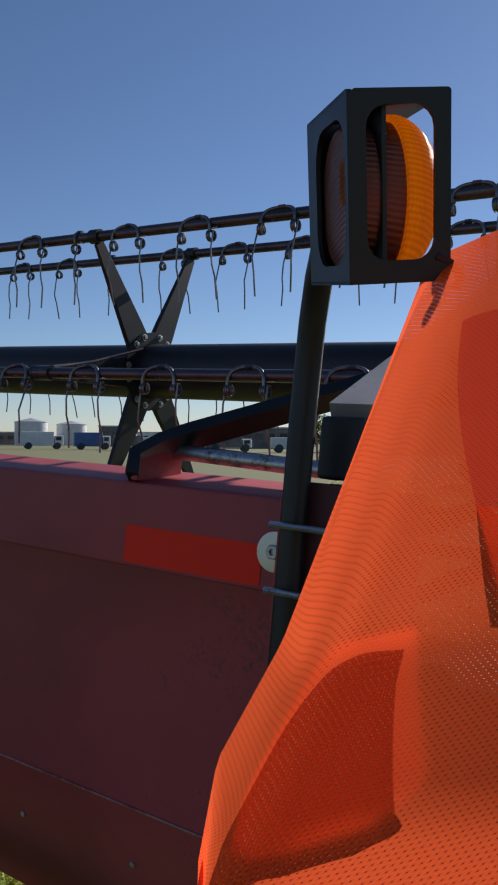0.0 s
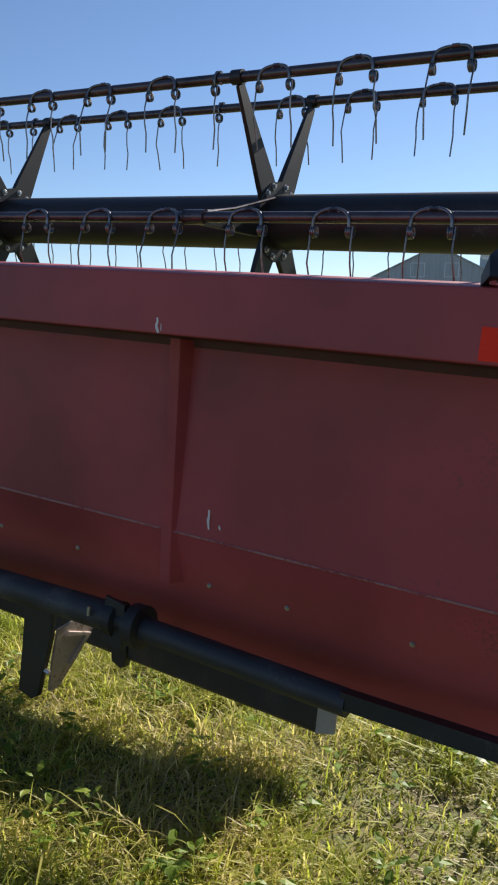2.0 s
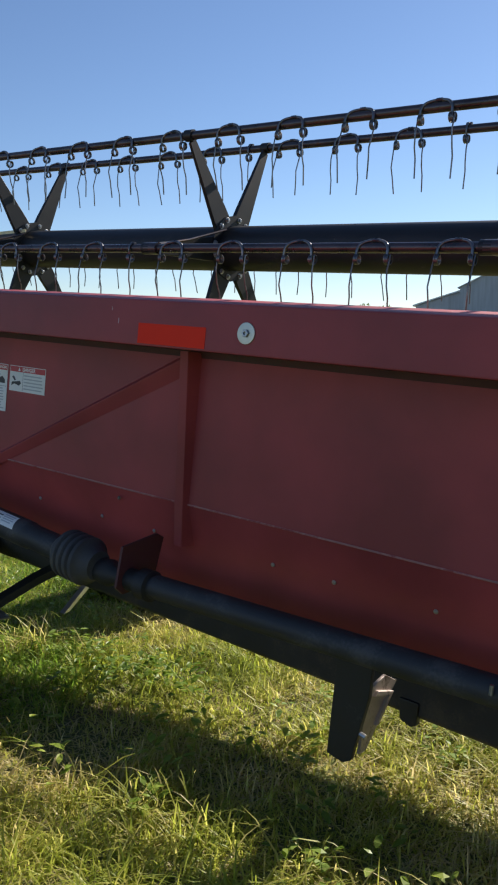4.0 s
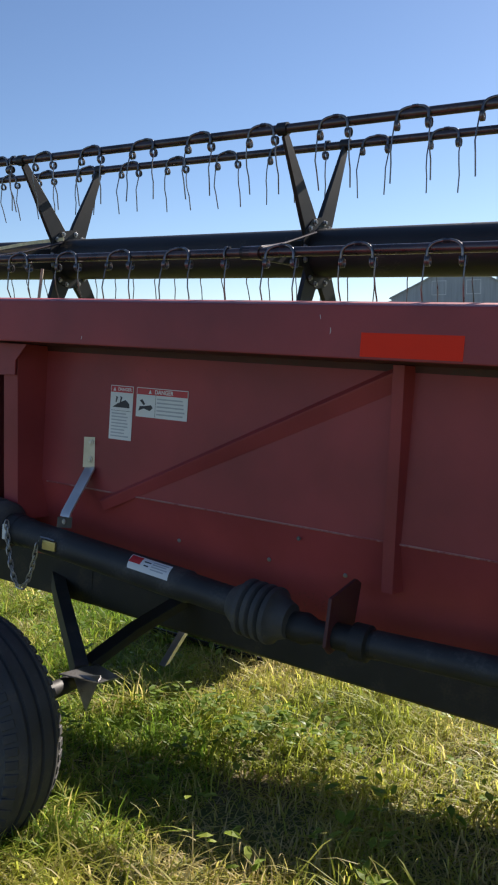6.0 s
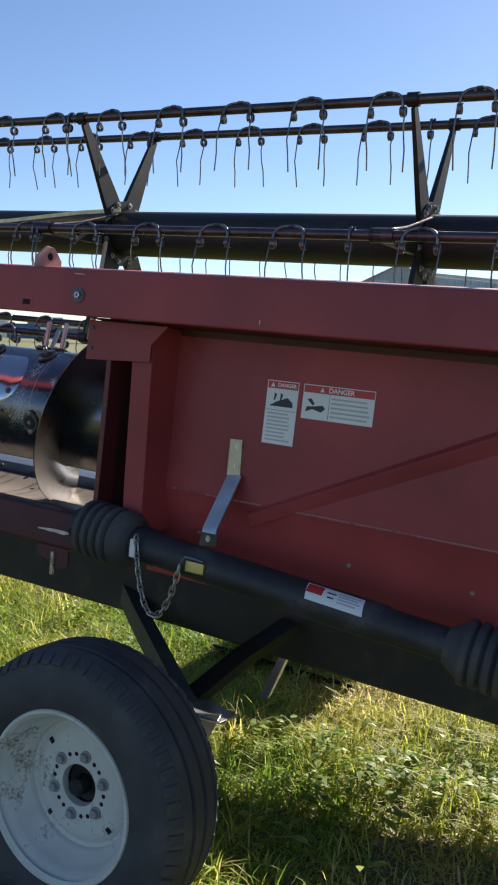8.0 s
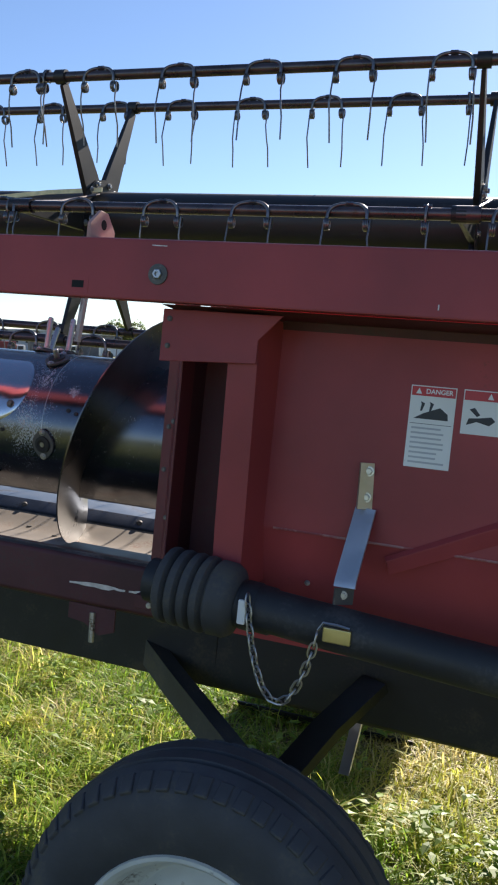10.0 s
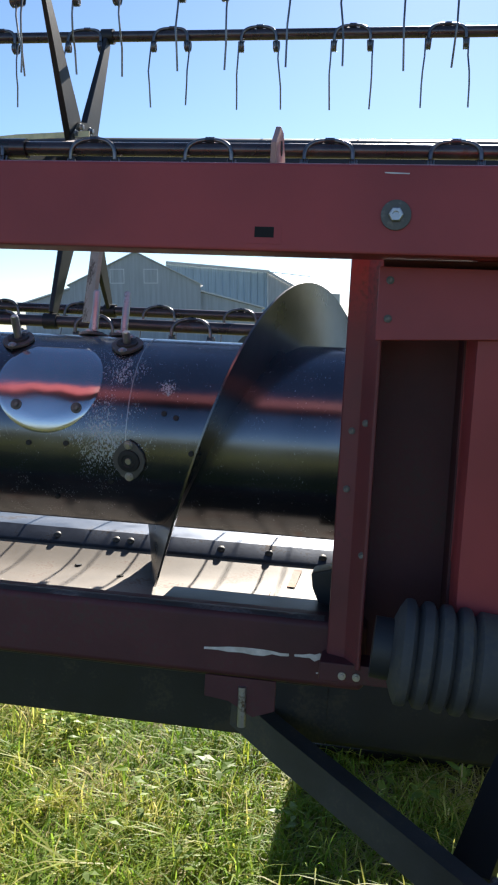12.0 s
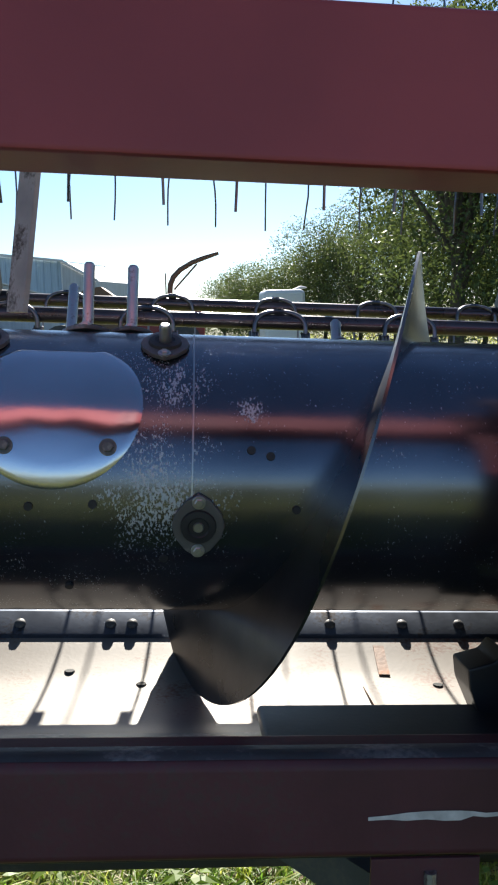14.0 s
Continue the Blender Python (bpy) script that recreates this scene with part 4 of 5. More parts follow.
part("post", sweep([(0.324, -0.064, 1.195), (0.324, -0.066, 1.55), (0.326, -0.068, 1.60), (0.334, -0.080, 1.66), (0.352, -0.105, 1.705), (0.385, -0.150, 1.735), (0.43, -0.215, 1.742)], 0.0165, 18), BLACK, lamp)
DEEP, WIDE, LZ0, LZ1 = 0.147, 0.083, 1.626, 1.7725
D1, D0, DU = Vector((0.747, 0.645, 0.162)), Vector((0.664, -0.718, -0.207)), Vector((0.017, -0.262, 0.965))
ORIGIN = Vector((0.5224, -0.3834, 1.7725)) - D0 * DEEP - DU * LZ1
GM = Matrix(((D1.x, D0.x, DU.x, ORIGIN.x), (D1.y, D0.y, DU.y, ORIGIN.y), (D1.z, D0.z, DU.z, ORIGIN.z), (0, 0, 0, 1)))


def framed(w0, w1, z0, z1, hole, axis, thick, at, corner=0.016):
    """A plate with a rounded rectangular window, as a ring of quads."""
    def loop(u0, u1, v0, v1, r):
        out = []
        for cu, cv, a0 in ((u1 - r, v1 - r, 0), (u0 + r, v1 - r, 90), (u0 + r, v0 + r, 180), (u1 - r, v0 + r, 270)):
            for i in range(5):
                t = radians(a0 + 22.5 * i)
                out.append((cu + r * math.cos(t), cv + r * math.sin(t)))
        return out
    outer, inner = loop(w0, w1, z0, z1, 0.003), loop(*hole, corner)
    bm = bmesh.new()
    def place(u, v, w):
        return (w, u, v) if axis == "x" else (u, w, v)
    layers = [[[bm.verts.new(place(u, v, at + d)) for u, v in ring] for ring in (outer, inner)] for d in (0, thick)]
    n = len(outer)
    for i in range(n):
        j = (i + 1) % n
        bm.faces.new((layers[0][0][i], layers[0][0][j], layers[0][1][j], layers[0][1][i]))
        bm.faces.new((layers[1][0][i], layers[1][1][i], layers[1][1][j], layers[1][0][j]))
        bm.faces.new((layers[0][0][i], layers[1][0][i], layers[1][0][j], layers[0][0][j]))
        bm.faces.new((layers[0][1][i], layers[0][1][j], layers[1][1][j], layers[1][1][i]))
    return bm


def placed(bm, m):
    bmesh.ops.transform(bm, matrix=m, verts=bm.verts)
    return bm


guard = part("guard", placed(framed(0, DEEP, LZ0, LZ1, (0.034, DEEP - 0.008, LZ0 + 0.016, LZ1 - 0.016), "x", 0.004, 0.0, 0.03), GM), BLACK, lamp, "black folded steel guard")
part("guard_front", placed(framed(0.004, WIDE, LZ0, LZ1, (0.015, WIDE - 0.013, LZ0 + 0.018, LZ1 - 0.012), "y", 0.004, DEEP - 0.004), GM), BLACK, guard)
part("guard_back", placed(box(0.0045, 0.060, 0.0, 0.004, LZ0, LZ1, 0.001), GM), BLACK, guard)
part("guard_top", placed(box(0.0, WIDE, 0.02, DEEP - 0.004, LZ1 - 0.004, LZ1, 0.001), GM), BLACK, guard)
part("guard_bottom", placed(box(0.0, WIDE * 0.8, 0.0, DEEP - 0.004, LZ0, LZ0 + 0.004, 0.001), GM), BLACK, guard)
part("guard_hook", sweep([GM @ Vector((WIDE - 0.012, DEEP - 0.002, LZ0 + 0.02)), GM @ Vector((WIDE + 0.004, DEEP - 0.004, LZ0 + 0.012)), GM @ Vector((WIDE + 0.010, DEEP - 0.004, LZ0 + 0.002)), GM @ Vector((WIDE + 0.004, DEEP, LZ0 - 0.006))], 0.004, 8), BLACK, guard)
LM = GM @ Matrix.Translation((0, DEEP * 0.52, (LZ0 + LZ1) / 2 - 0.002))
part("lamp_body", placed(lathe([(0.026, 0.058), (0.028, 0.062), (0.050, 0.062), (0.052, 0.060)], 40, "x"), LM), RED_LENS, lamp)
part("mounting_plate", placed(box(0.029, 0.033, 0.004, DEEP - 0.006, LZ0 + 0.004, LZ1 - 0.004, 0.001), GM), BLACK, lamp)
part("amber_lens", placed(lathe([(0.050, 0.068)] + [(0.052 + 0.0017 * i, 0.068 - (0.0006 if i % 2 else 0) - 0.00006 * i * i) for i in range(18)] + [(0.0825, 0.012), (0.083, 0)], 40, "x"), LM), AMBER, lamp, "ribbed amber lens")
part("bulb_housing", placed(lathe([(0.055, 0.018), (0.062, 0.012), (0.064, 0.0)], 20, "x"), LM), REFLECTOR, lamp)
part("red_lens", placed(lathe([(0.027, 0.064), (0.015, 0.063), (0.009, 0.056), (0.007, 0.030), (0.0065, 0)], 40, "x"), LM), RED_LENS, lamp, "dull red rear lens")

# A flat amber chip stands in for the glint on the rear lens.
part("glint_chip", placed(box(0.0045, 0.0062, DEEP * 0.70, DEEP * 0.86, LZ0 + 0.065, LZ0 + 0.098, 0.0), GM), AMBER, lamp, "amber chip painted as a glint on the lens")

# ---- the orange mesh flag hanging from the lamp ----
flag = thing("warning_flag", (0.60, -0.45, 1.2), "orange mesh warning flag hanging in folds from the lamp guard", "flag")


def cloth(rows, cols, f, mat, name, label=""):
    bm = bmesh.new()
    grid = [[bm.verts.new(f(i / (rows - 1), j / (cols - 1))) for j in range(cols)] for i in range(rows)]
    for i in range(rows - 1):
        for j in range(cols - 1):
            bm.faces.new((grid[i][j], grid[i][j + 1], grid[i + 1][j + 1], grid[i + 1][j]))
    return part(name, bm, mat, flag, label, smooth=0)


TOP = Vector((0.575, -0.285, 1.672))


def flag_front(u, v):
    """u: top to hem, v: along the hem from its hidden back corner round the fold to the right."""
    hem = [Vector((0.524, -0.487, 1.232)), Vector((0.568, -0.546, 1.226)), Vector((0.612, -0.612, 1.243)), Vector((0.645, -0.665, 1.260)), Vector((0.672, -0.655, 1.271)), Vector((0.74, -0.62, 1.285)), Vector((0.84, -0.55, 1.29)), Vector((0.92, -0.48, 1.29))]
    s = v * (len(hem) - 1)
    i = min(int(s), len(hem) - 2)
    t = s - i
    p0, p1, p2, p3 = hem[max(i - 1, 0)], hem[i], hem[i + 1], hem[min(i + 2, len(hem) - 1)]
    q = 0.5 * ((2 * p1) + (p2 - p0) * t + (2 * p0 - 5 * p1 + 4 * p2 - p3) * t * t + (3 * p1 - p0 - 3 * p2 + p3) * t ** 3)
    w = max(v - 0.3, 0.0)
    top = TOP + Vector((0.045 * (min(v, 0.3) - 0.3) + 0.22 * w, 0.008 * math.sin(9 * v) + 0.11 * w, 0.10 * w))
    p = top.lerp(q, u)
    out = (q - Vector((0.72, -0.45, q.z)))
    out.z = 0
    crease = 0.90 - 0.10 * (2.0 * min(v, 0.6) - 0.5) ** 2
    dent = (u - 0.70) / (crease - 0.70) if u < crease else (1.0 - u) / (1.0 - crease)
    bulge = 0.013 * max(dent, 0.0) + 0.010 * math.sin(math.pi * min(u / 0.7, 1.0)) * math.sin(9 * v) ** 2
    return p + out.normalized() * bulge


cloth(46, 64, flag_front, MESH_ORANGE, "mesh_cloth", "orange woven mesh")


def behind(u, v, gap):
    p = flag_front(u, v)
    away = Vector((0.72 - p.x, -0.45 - p.y, 0.0)).normalized()
    return p + away * gap


def flag_shade_spot(u, v):
    """An added rounded patch just behind the cloth; it blocks sun and darkens it."""
    a = 0.685 + 0.135 * max(1.0 - 1.7 * v, 0.0) ** 2
    b = 0.835 + 0.035 * math.sin(math.pi / 2 * min(1.5 * v, 1.0)) - 0.012 * max(v - 0.8, 0.0) / 0.2
    return behind(a + (b - a) * u, 0.29 + (0.30 + 0.085 * u - 0.9 * max(u - 0.75, 0.0) ** 2) * v, 0.005)


def flag_shade_band(u, v):
    """An added band behind the cloth beside the hook; it blocks sun and darkens it."""
    u = 0.22 + 0.45 * u
    first = 0.47 + 0.47 * (u - 0.22)
    return behind(u, first + (1.0 - first) * v, 0.005)


cloth(20, 28, flag_shade_spot, MESH_PALE, "mesh_shade_spot", "added mesh patch that darkens the flag from behind")
cloth(20, 20, flag_shade_band, MESH_PALE, "mesh_shade_band", "added mesh band that darkens the flag from behind")


def flag_back(u, v):
    a = Vector((0.537, -0.490, 1.250)).lerp(Vector((0.650, -0.650, 1.272)), v)
    low, tip, high = Vector((0.533, -0.487, 1.232)), Vector((0.596, -0.606, 1.219)), Vector((0.645, -0.655, 1.262))
    b = low.lerp(tip, v * 2) if v < 0.5 else tip.lerp(high, v * 2 - 1)
    return a.lerp(b, u) + Vector((0.006, 0.012, 0)) * math.sin(math.pi * u)


cloth(24, 24, flag_back, MESH_ORANGE, "mesh_lining", "second layer of orange mesh")


# ---- the reel ----
RC, RR, RPH = Vector((0, 1.534, 1.828)), 0.567, 68.95
BAYS = [-9.0, -7.47, -5.94, -4.405, -2.868, -1.339, 0.18]
reel = thing("pickup_reel", (-3.4, 1.534, 1.828), "black six-bat pickup reel with coiled wire tines", "reel")
part("centre_tube", lathe([(-9.1, 0.106), (0.26, 0.106)], 40, "x", RC), BLACK, reel)


def bat_at(k):
    a = radians(RPH + 60 * k)
    return RC + Vector((0, RR * math.cos(a), RR * math.sin(a)))


WIRE, COIL = 0.0031, 0.0168


def wire_drop(s, x, seed):
    """One coil and its hanging wire, on the side s of the hoop."""
    rng = random.Random(seed)
    pts = []
    for i in range(31):
        a = radians(100 + 360 * i / 10)
        pts.append(Vector((x + s * (-0.009 + 0.006 * i / 10), -0.012 + COIL * math.cos(a), -0.044 + COIL * math.sin(a))))
    x = pts[-1].x
    k, sway = rng.uniform(-0.006, 0.012), rng.uniform(-0.012, 0.012)
    pts += [Vector((x, -0.024, -0.088)), Vector((x + 0.004 * s + sway * 0.4, -0.020 - k, -0.14)), Vector((x + 0.005 * s + sway * 0.7, -0.006 - k, -0.178)), Vector((x + 0.004 * s + sway, 0.002, -0.250 + rng.uniform(-0.006, 0.006)))]
    return sweep(pts, WIRE, 5)


def tine_mesh(seed):
    """A tine pair: two coils joined by a hoop over the bar."""
    w = 0.062
    bm = wire_drop(-1, -w, seed)
    join(bm, wire_drop(1, w, seed + 50))
    hoop = []
    for a in range(-90, 91, 10):
        t = radians(a)
        hoop.append(Vector((w * math.sin(t), -0.003 - 0.019 * abs(math.sin(t)) ** 1.5, -0.030 + 0.055 * max(math.cos(t), 0.0) ** 0.62)))
    join(bm, sweep(hoop, 0.0058, 7))
    join(bm, sweep([(-0.012, -0.004, 0.024), (0.012, -0.004, 0.024)], 0.0085, 6))
    return bm


def single_mesh():
    bm = wire_drop(1, 0.0, 7)
    join(bm, sweep([(0.0, 0.02, -0.012), (0, 0.024, 0.006), (0, 0.014, 0.021), (0, -0.006, 0.024), (0, -0.022, 0.010), (0, -0.024, -0.012), (0, -0.016, -0.03)], 0.0045, 7))
    return join(bm, sweep([(-0.012, 0.0, 0.020), (0.012, 0.0, 0.020)], 0.009, 6))


CENTRES = {
    1: ((-4.235, -3.914, -3.592, -3.277, -2.962, -2.630, -2.304, -1.983, -1.667, -1.178, -0.868, -0.544, -0.239, 0.07), (-4.47, -1.425)),
    0: ((-4.815, -4.485, -4.165, -3.848, -3.523, -3.205, -2.710, -2.387, -2.069, -1.430, -1.107, -0.790, -0.465, -0.15), (-2.965, -1.80)),
    2: ((-4.145, -3.828, -3.514, -3.198, -2.708, -2.388, -2.063, -1.746, -1.438, -1.100, -0.789, -0.469, -0.15), (-2.962, -4.43)),
}
tines = []
lone = None
for k in range(6):
    c = bat_at(k)
    bar = part("bat_bar", sweep([(-9.1, c.y, c.z), (0.26, c.y, c.z)], 0.0185, 14), BAR, reel, "worn dark steel tube")
    pairs, lones = CENTRES.get(k, (tuple(-4.72 + 0.316 * j + 0.05 * k for j in range(16)), ()))
    pairs = list(pairs) + [min(pairs) - 0.317 * j for j in range(1, 14)]
    for j, x in enumerate(pairs):
        at = Matrix.Translation((x, c.y, c.z)) @ pose(0, 0, 0, 7 * math.sin(5 * j + k))
        if len(tines) < 4:
            tines.append(part("tine", tine_mesh(len(tines)), WIRES, bar, at=at, smooth=60))
        else:
            t2 = new("tine", tines[(j * 3 + k) % 4].data)
            t2.parent = bar
            t2.matrix_local = Matrix.Translation(-base_of(reel)) @ at
    for x in lones:
        at = Matrix.Translation((x, c.y, c.z))
        if lone is None:
            lone = part("single_tine", single_mesh(), WIRES, bar, at=at, smooth=60)
        else:
            t2 = new("single_tine", lone.data)
            t2.parent = bar
            t2.matrix_local = Matrix.Translation(-base_of(reel)) @ at
    for x in (-4.375, -2.84, -1.31) if k == 2 else ():
        part("clamp", lathe([(x - 0.035, 0.019), (x - 0.035, 0.026), (x + 0.035, 0.026), (x + 0.035, 0.019)], 14, "x", (0, c.y, c.z)), BAR, bar)


def arm_mesh():
    """A tapered arm from the hub to a bat, standing along +z."""
    bm = bmesh.new()
    rings = []
    for z, w, d in ((0.10, 0.118, 0.024), (0.19, 0.108, 0.022), (0.38, 0.072, 0.018), (0.545, 0.044, 0.014)):
        rings.append([bm.verts.new(v) for v in ((-d / 2, -w / 2, z), (d / 2, -w / 2, z), (d / 2, w / 2, z), (-d / 2, w / 2, z))])
    for p, q in zip(rings, rings[1:]):
        for i in range(4):
            bm.faces.new((p[i], p[(i + 1) % 4], q[(i + 1) % 4], q[i]))
    bm.faces.new(rings[0])
    bm.faces.new(rings[-1][::-1])
    bmesh.ops.bevel(bm, geom=bm.edges[:], offset=0.003, segments=1, profile=0.5, affect="EDGES", clamp_overlap=True)
    return join(bm, lathe([(-0.022, 0.026), (0.022, 0.026)], 14, "x", (0, 0, RR)))


arm = hub_bolt = None
for x in BAYS:
    hub = part("hub_plate", lathe([(x + 0.010, 0.105), (x + 0.010, 0.158), (x + 0.016, 0.158), (x + 0.016, 0.105)], 12, "x", RC), BLACK, reel)
    for k in range(6):
        at = Matrix.Translation(RC + Vector((x, 0, 0))) @ pose(0, 0, 0, RPH + 60 * k - 90)
        if arm is None:
            arm = part("reel_arm", arm_mesh(), BLACK, reel, at=at)
        else:
            again(arm, at)
        for d in (-11, 11):
            ang = radians(RPH + 60 * k + d)
            at = Matrix.Translation(RC + Vector((x + 0.016, 0.140 * math.cos(ang), 0.140 * math.sin(ang))))
            bm2 = bolt_mesh(0.009, 0.012, "x", 1)
            if hub_bolt is None:
                hub_bolt = part("hub_bolt", bm2, STEEL, hub, at=at)
            else:
                bm2.free()
                hb = new("hub_bolt", hub_bolt.data)
                hb.parent = hub
                hb.matrix_local = Matrix.Translation(-base_of(reel)) @ at
part("strap", sweep([(-4.34, 1.426, 1.918), (-4.59, 1.421, 1.904), (-5.04, 1.414, 1.858), (-5.74, 1.404, 1.818)], 0.02, flat=(0.004, 0.018)), YELLOW, reel, "faded yellow tie strap")
for x in (-2.84, -1.31, -4.375):
    part("stay_rod", sweep([(x + 0.02, 1.43, 1.90), (x, 1.20, 1.815), (x, 0.985, 1.757)], 0.0055, 8), BAR, reel)

# the flat tan bat stay seen through the opening
part("cam_link", sweep([(-4.20, 1.115, 1.285), (-4.165, 1.125, 1.715)], 0.02, flat=(0.012, 0.06)), WORN, reel, "worn tan steel link")

# ---- the auger ----
AC, AR, FR, PITCH = Vector((0, 0.597, 1.012)), 0.207, 0.340, 0.66
auger = thing("cross_auger", (-3.4, 0.595, 1.01), "polished steel auger with spiral flighting in the trough", "auger")
tube = part("auger_tube", lathe([(-9.0, AR), (0.2, AR)], 96, "x", AC), TUBE, auger)


def on_tube(x, deg, lift=0.0):
    a = radians(deg)
    return Vector((x, AC.y + (AR + lift) * math.cos(a), AC.z + (AR + lift) * math.sin(a)))


def flight(x0, x1, start, sign):
    """Spiral flighting from x0 to x1; it starts at that angle with a rounded tip."""
    bm = bmesh.new()
    n = int(abs(x1 - x0) / PITCH * 72)
    rows = []
    for i in range(n + 1):
        deg = start + sign * 360 * i / 72
        x = x0 + (x1 - x0) * i / n
        grow = min(1.0, (i / 4) ** 0.5 if i else 0.03)
        rows.append([bm.verts.new(on_tube(x + d, deg, r)) for r in (-0.006, (FR - AR) * 0.5 * grow, (FR - AR) * grow) for d in (-0.002, 0.002)])
    for p, q in zip(rows, rows[1:]):
        for i, j in ((0, 2), (2, 4), (4, 5), (5, 3), (3, 1)):
            bm.faces.new((p[i], p[j], q[j], q[i]))
    return part("flighting", bm, FLIGHT, auger, "bright worn spiral flighting", smooth=50)


flight(-3.888, 0.2, 306, -1)
flight(-5.6, -9.0, 300, 1)

# the oval inspection cover
bm = bmesh.new()
CX, CD, RX, RD = -4.012, 150.0, 0.112, 31.0
rings = []
for r in (0.0, 0.35, 0.7, 0.92, 1.0):
    ring = []
    for i in range(48):
        t = 2 * math.pi * i / 48
        dz = math.sin(t)
        cut = min(dz, 0.86) if abs(math.cos(t)) < 0.42 else dz
        ring.append(bm.verts.new(on_tube(CX + RX * r * math.cos(t), CD - RD * r * cut, 0.0035 if r < 1 else 0.0005)))
    rings.append(ring)
for p, q in zip(rings, rings[1:]):
    for i in range(48):
        j = (i + 1) % 48
        bm.faces.new((p[i], p[j], q[j], q[i]))
bmesh.ops.remove_doubles(bm, verts=bm.verts, dist=1e-5)
hatch = part("inspection_cover", bm, COVER, auger, "bright oval inspection cover", smooth=60)
for x in (-4.071, -3.942):
    p = on_tube(x, 166, 0.003)
    part("bolt", placed(bolt_mesh(0.0075, 0.008, "z", 1), pose(0, 0, 0, 76)), DULL_STEEL, hatch, at=Matrix.Translation(p))


# retracting fingers and their guide plates
def guide(x, deg, length):
    turn = Matrix.Translation(on_tube(x, deg, 0.0)) @ pose(0, 0, 0, deg - 90)
    out = [(0.044, 0), (0.034, 0.016), (0.016, 0.030), (0, 0.034), (-0.016, 0.030), (-0.034, 0.016), (-0.044, 0), (-0.034, -0.016), (-0.016, -0.030), (0, -0.034), (0.016, -0.030), (0.034, -0.016)]
    g = part("finger_guide", placed(plate([(v, u) for u, v in out], 0.007, "z", 0.0, 0.002), turn), DULL_STEEL, auger, "lozenge-shaped finger guide")
    part("bushing", placed(lathe([(0.004, 0.024), (0.011, 0.022), (0.012, 0.014), (0.010, 0.012)], 20, "z"), turn), GREASY, g)
    for u in (0.033, -0.033):
        part("bolt", placed(bolt_mesh(0.006, 0.006, "z", 1), turn @ Matrix.Translation((0, u, 0.006))), STEEL, g)
    part("finger", placed(lathe([(-0.02, 0.0085), (length - 0.004, 0.0085), (length, 0.006), (length, 0)], 14, "z"), turn), STEEL, g, "round steel feeding finger")


guide(-3.826, 193, 0.012)
guide(-3.875, 118, 0.035)
guide(-4.120, 118, 0.06)
guide(-3.93, 80, 0.112)
guide(-3.995, 84, 0.108)
guide(-4.03, 66, 0.11)
guide(-3.60, 66, 0.06)
guide(-4.30, 193, 0.012)
guide(-4.40, 120, 0.06)
for x, deg in ((-3.96, 186), (-4.04, 187), (-3.87, 207), (-3.735, 168), (-3.76, 166), (-3.70, 187), (-3.995, 222)):
    part("plug", placed(lathe([(0.0, 0.006), (0.003, 0.0055), (0.003, 0)], 10, "z"), Matrix.Translation(on_tube(x, deg)) @ pose(0, 0, 0, deg - 90)), GREASY, tube)
part("weld_seam", sweep([on_tube(-3.835, d, -0.0008) for d in range(60, 190, 6)], 0.0018, 6), STEEL, tube)

# ---- ground and grass ----
GROUND = material("dry_earth", (0.17, 0.125, 0.065), 0.95, vary=0.4, scale=1.2, bump=0.6, fine=30.0, dirt=(0.11, 0.13, 0.035), dirt_at=0.44)


def swell(x, y):
    """Small unevenness of the field near the machine, flat far off."""
    fall = math.exp(-((x + 3) ** 2 + y ** 2) / 150.0)
    return fall * (0.030 * noise.noise((x * 1.3, y * 1.3, 0.0)) + 0.014 * noise.noise((x * 4.0, y * 4.0, 3.0)))


steps = [-3000, -1200, -500, -220, -110, -60, -35, -22, -15, -11]
steps += [round(-9 + 0.15 * i, 3) for i in range(121)] + [11, 15, 22, 35, 60, 110, 220, 500, 1200, 3000]
verts = [(x - 3, y, swell(x - 3, y)) for y in steps for x in steps]
n = len(steps)
faces = [(j * n + i, j * n + i + 1, (j + 1) * n + i + 1, (j + 1) * n + i) for j in range(n - 1) for i in range(n - 1)]
me = bpy.data.meshes.new("ground")
me.from_pydata(verts, [], faces)
me.polygons.foreach_set("use_smooth", [True] * len(faces))
me.materials.append(GROUND)
tagged(new("ground", me), "grassy field with short dry turf", "ground", kind="structure")


def leaf_material(name, stops, through=0.45, rough=0.5):
    """Blades and leaves: a colour picked for each one from a ramp, light shining through."""
    m = bpy.data.materials.new(name)
    m.use_nodes = True
    n, k = m.node_tree.nodes, m.node_tree.links
    b = n["Principled BSDF"]
    geo, tc, patch, add, ramp = n.new("ShaderNodeNewGeometry"), n.new("ShaderNodeTexCoord"), n.new("ShaderNodeTexNoise"), n.new("ShaderNodeMath"), n.new("ShaderNodeValToRGB")
    patch.inputs["Scale"].default_value, patch.inputs["Detail"].default_value = 1.1, 3
    k.new(tc.outputs["Object"], patch.inputs[0])
    add.operation = "MULTIPLY_ADD"
    add.inputs[1].default_value = 0.62
    k.new(geo.outputs["Random Per Island"], add.inputs[0])
    shift = n.new("ShaderNodeMath")
    shift.operation = "MULTIPLY_ADD"
    shift.inputs[1].default_value, shift.inputs[2].default_value = 1.7, -0.66
    k.new(patch.outputs[0], shift.inputs[0])
    k.new(shift.outputs[0], add.inputs[2])
    k.new(add.outputs[0], ramp.inputs[0])
    el = ramp.color_ramp.elements
    el[0].position, el[0].color = stops[0][0], (*stops[0][1], 1)
    el[1].position, el[1].color = stops[-1][0], (*stops[-1][1], 1)
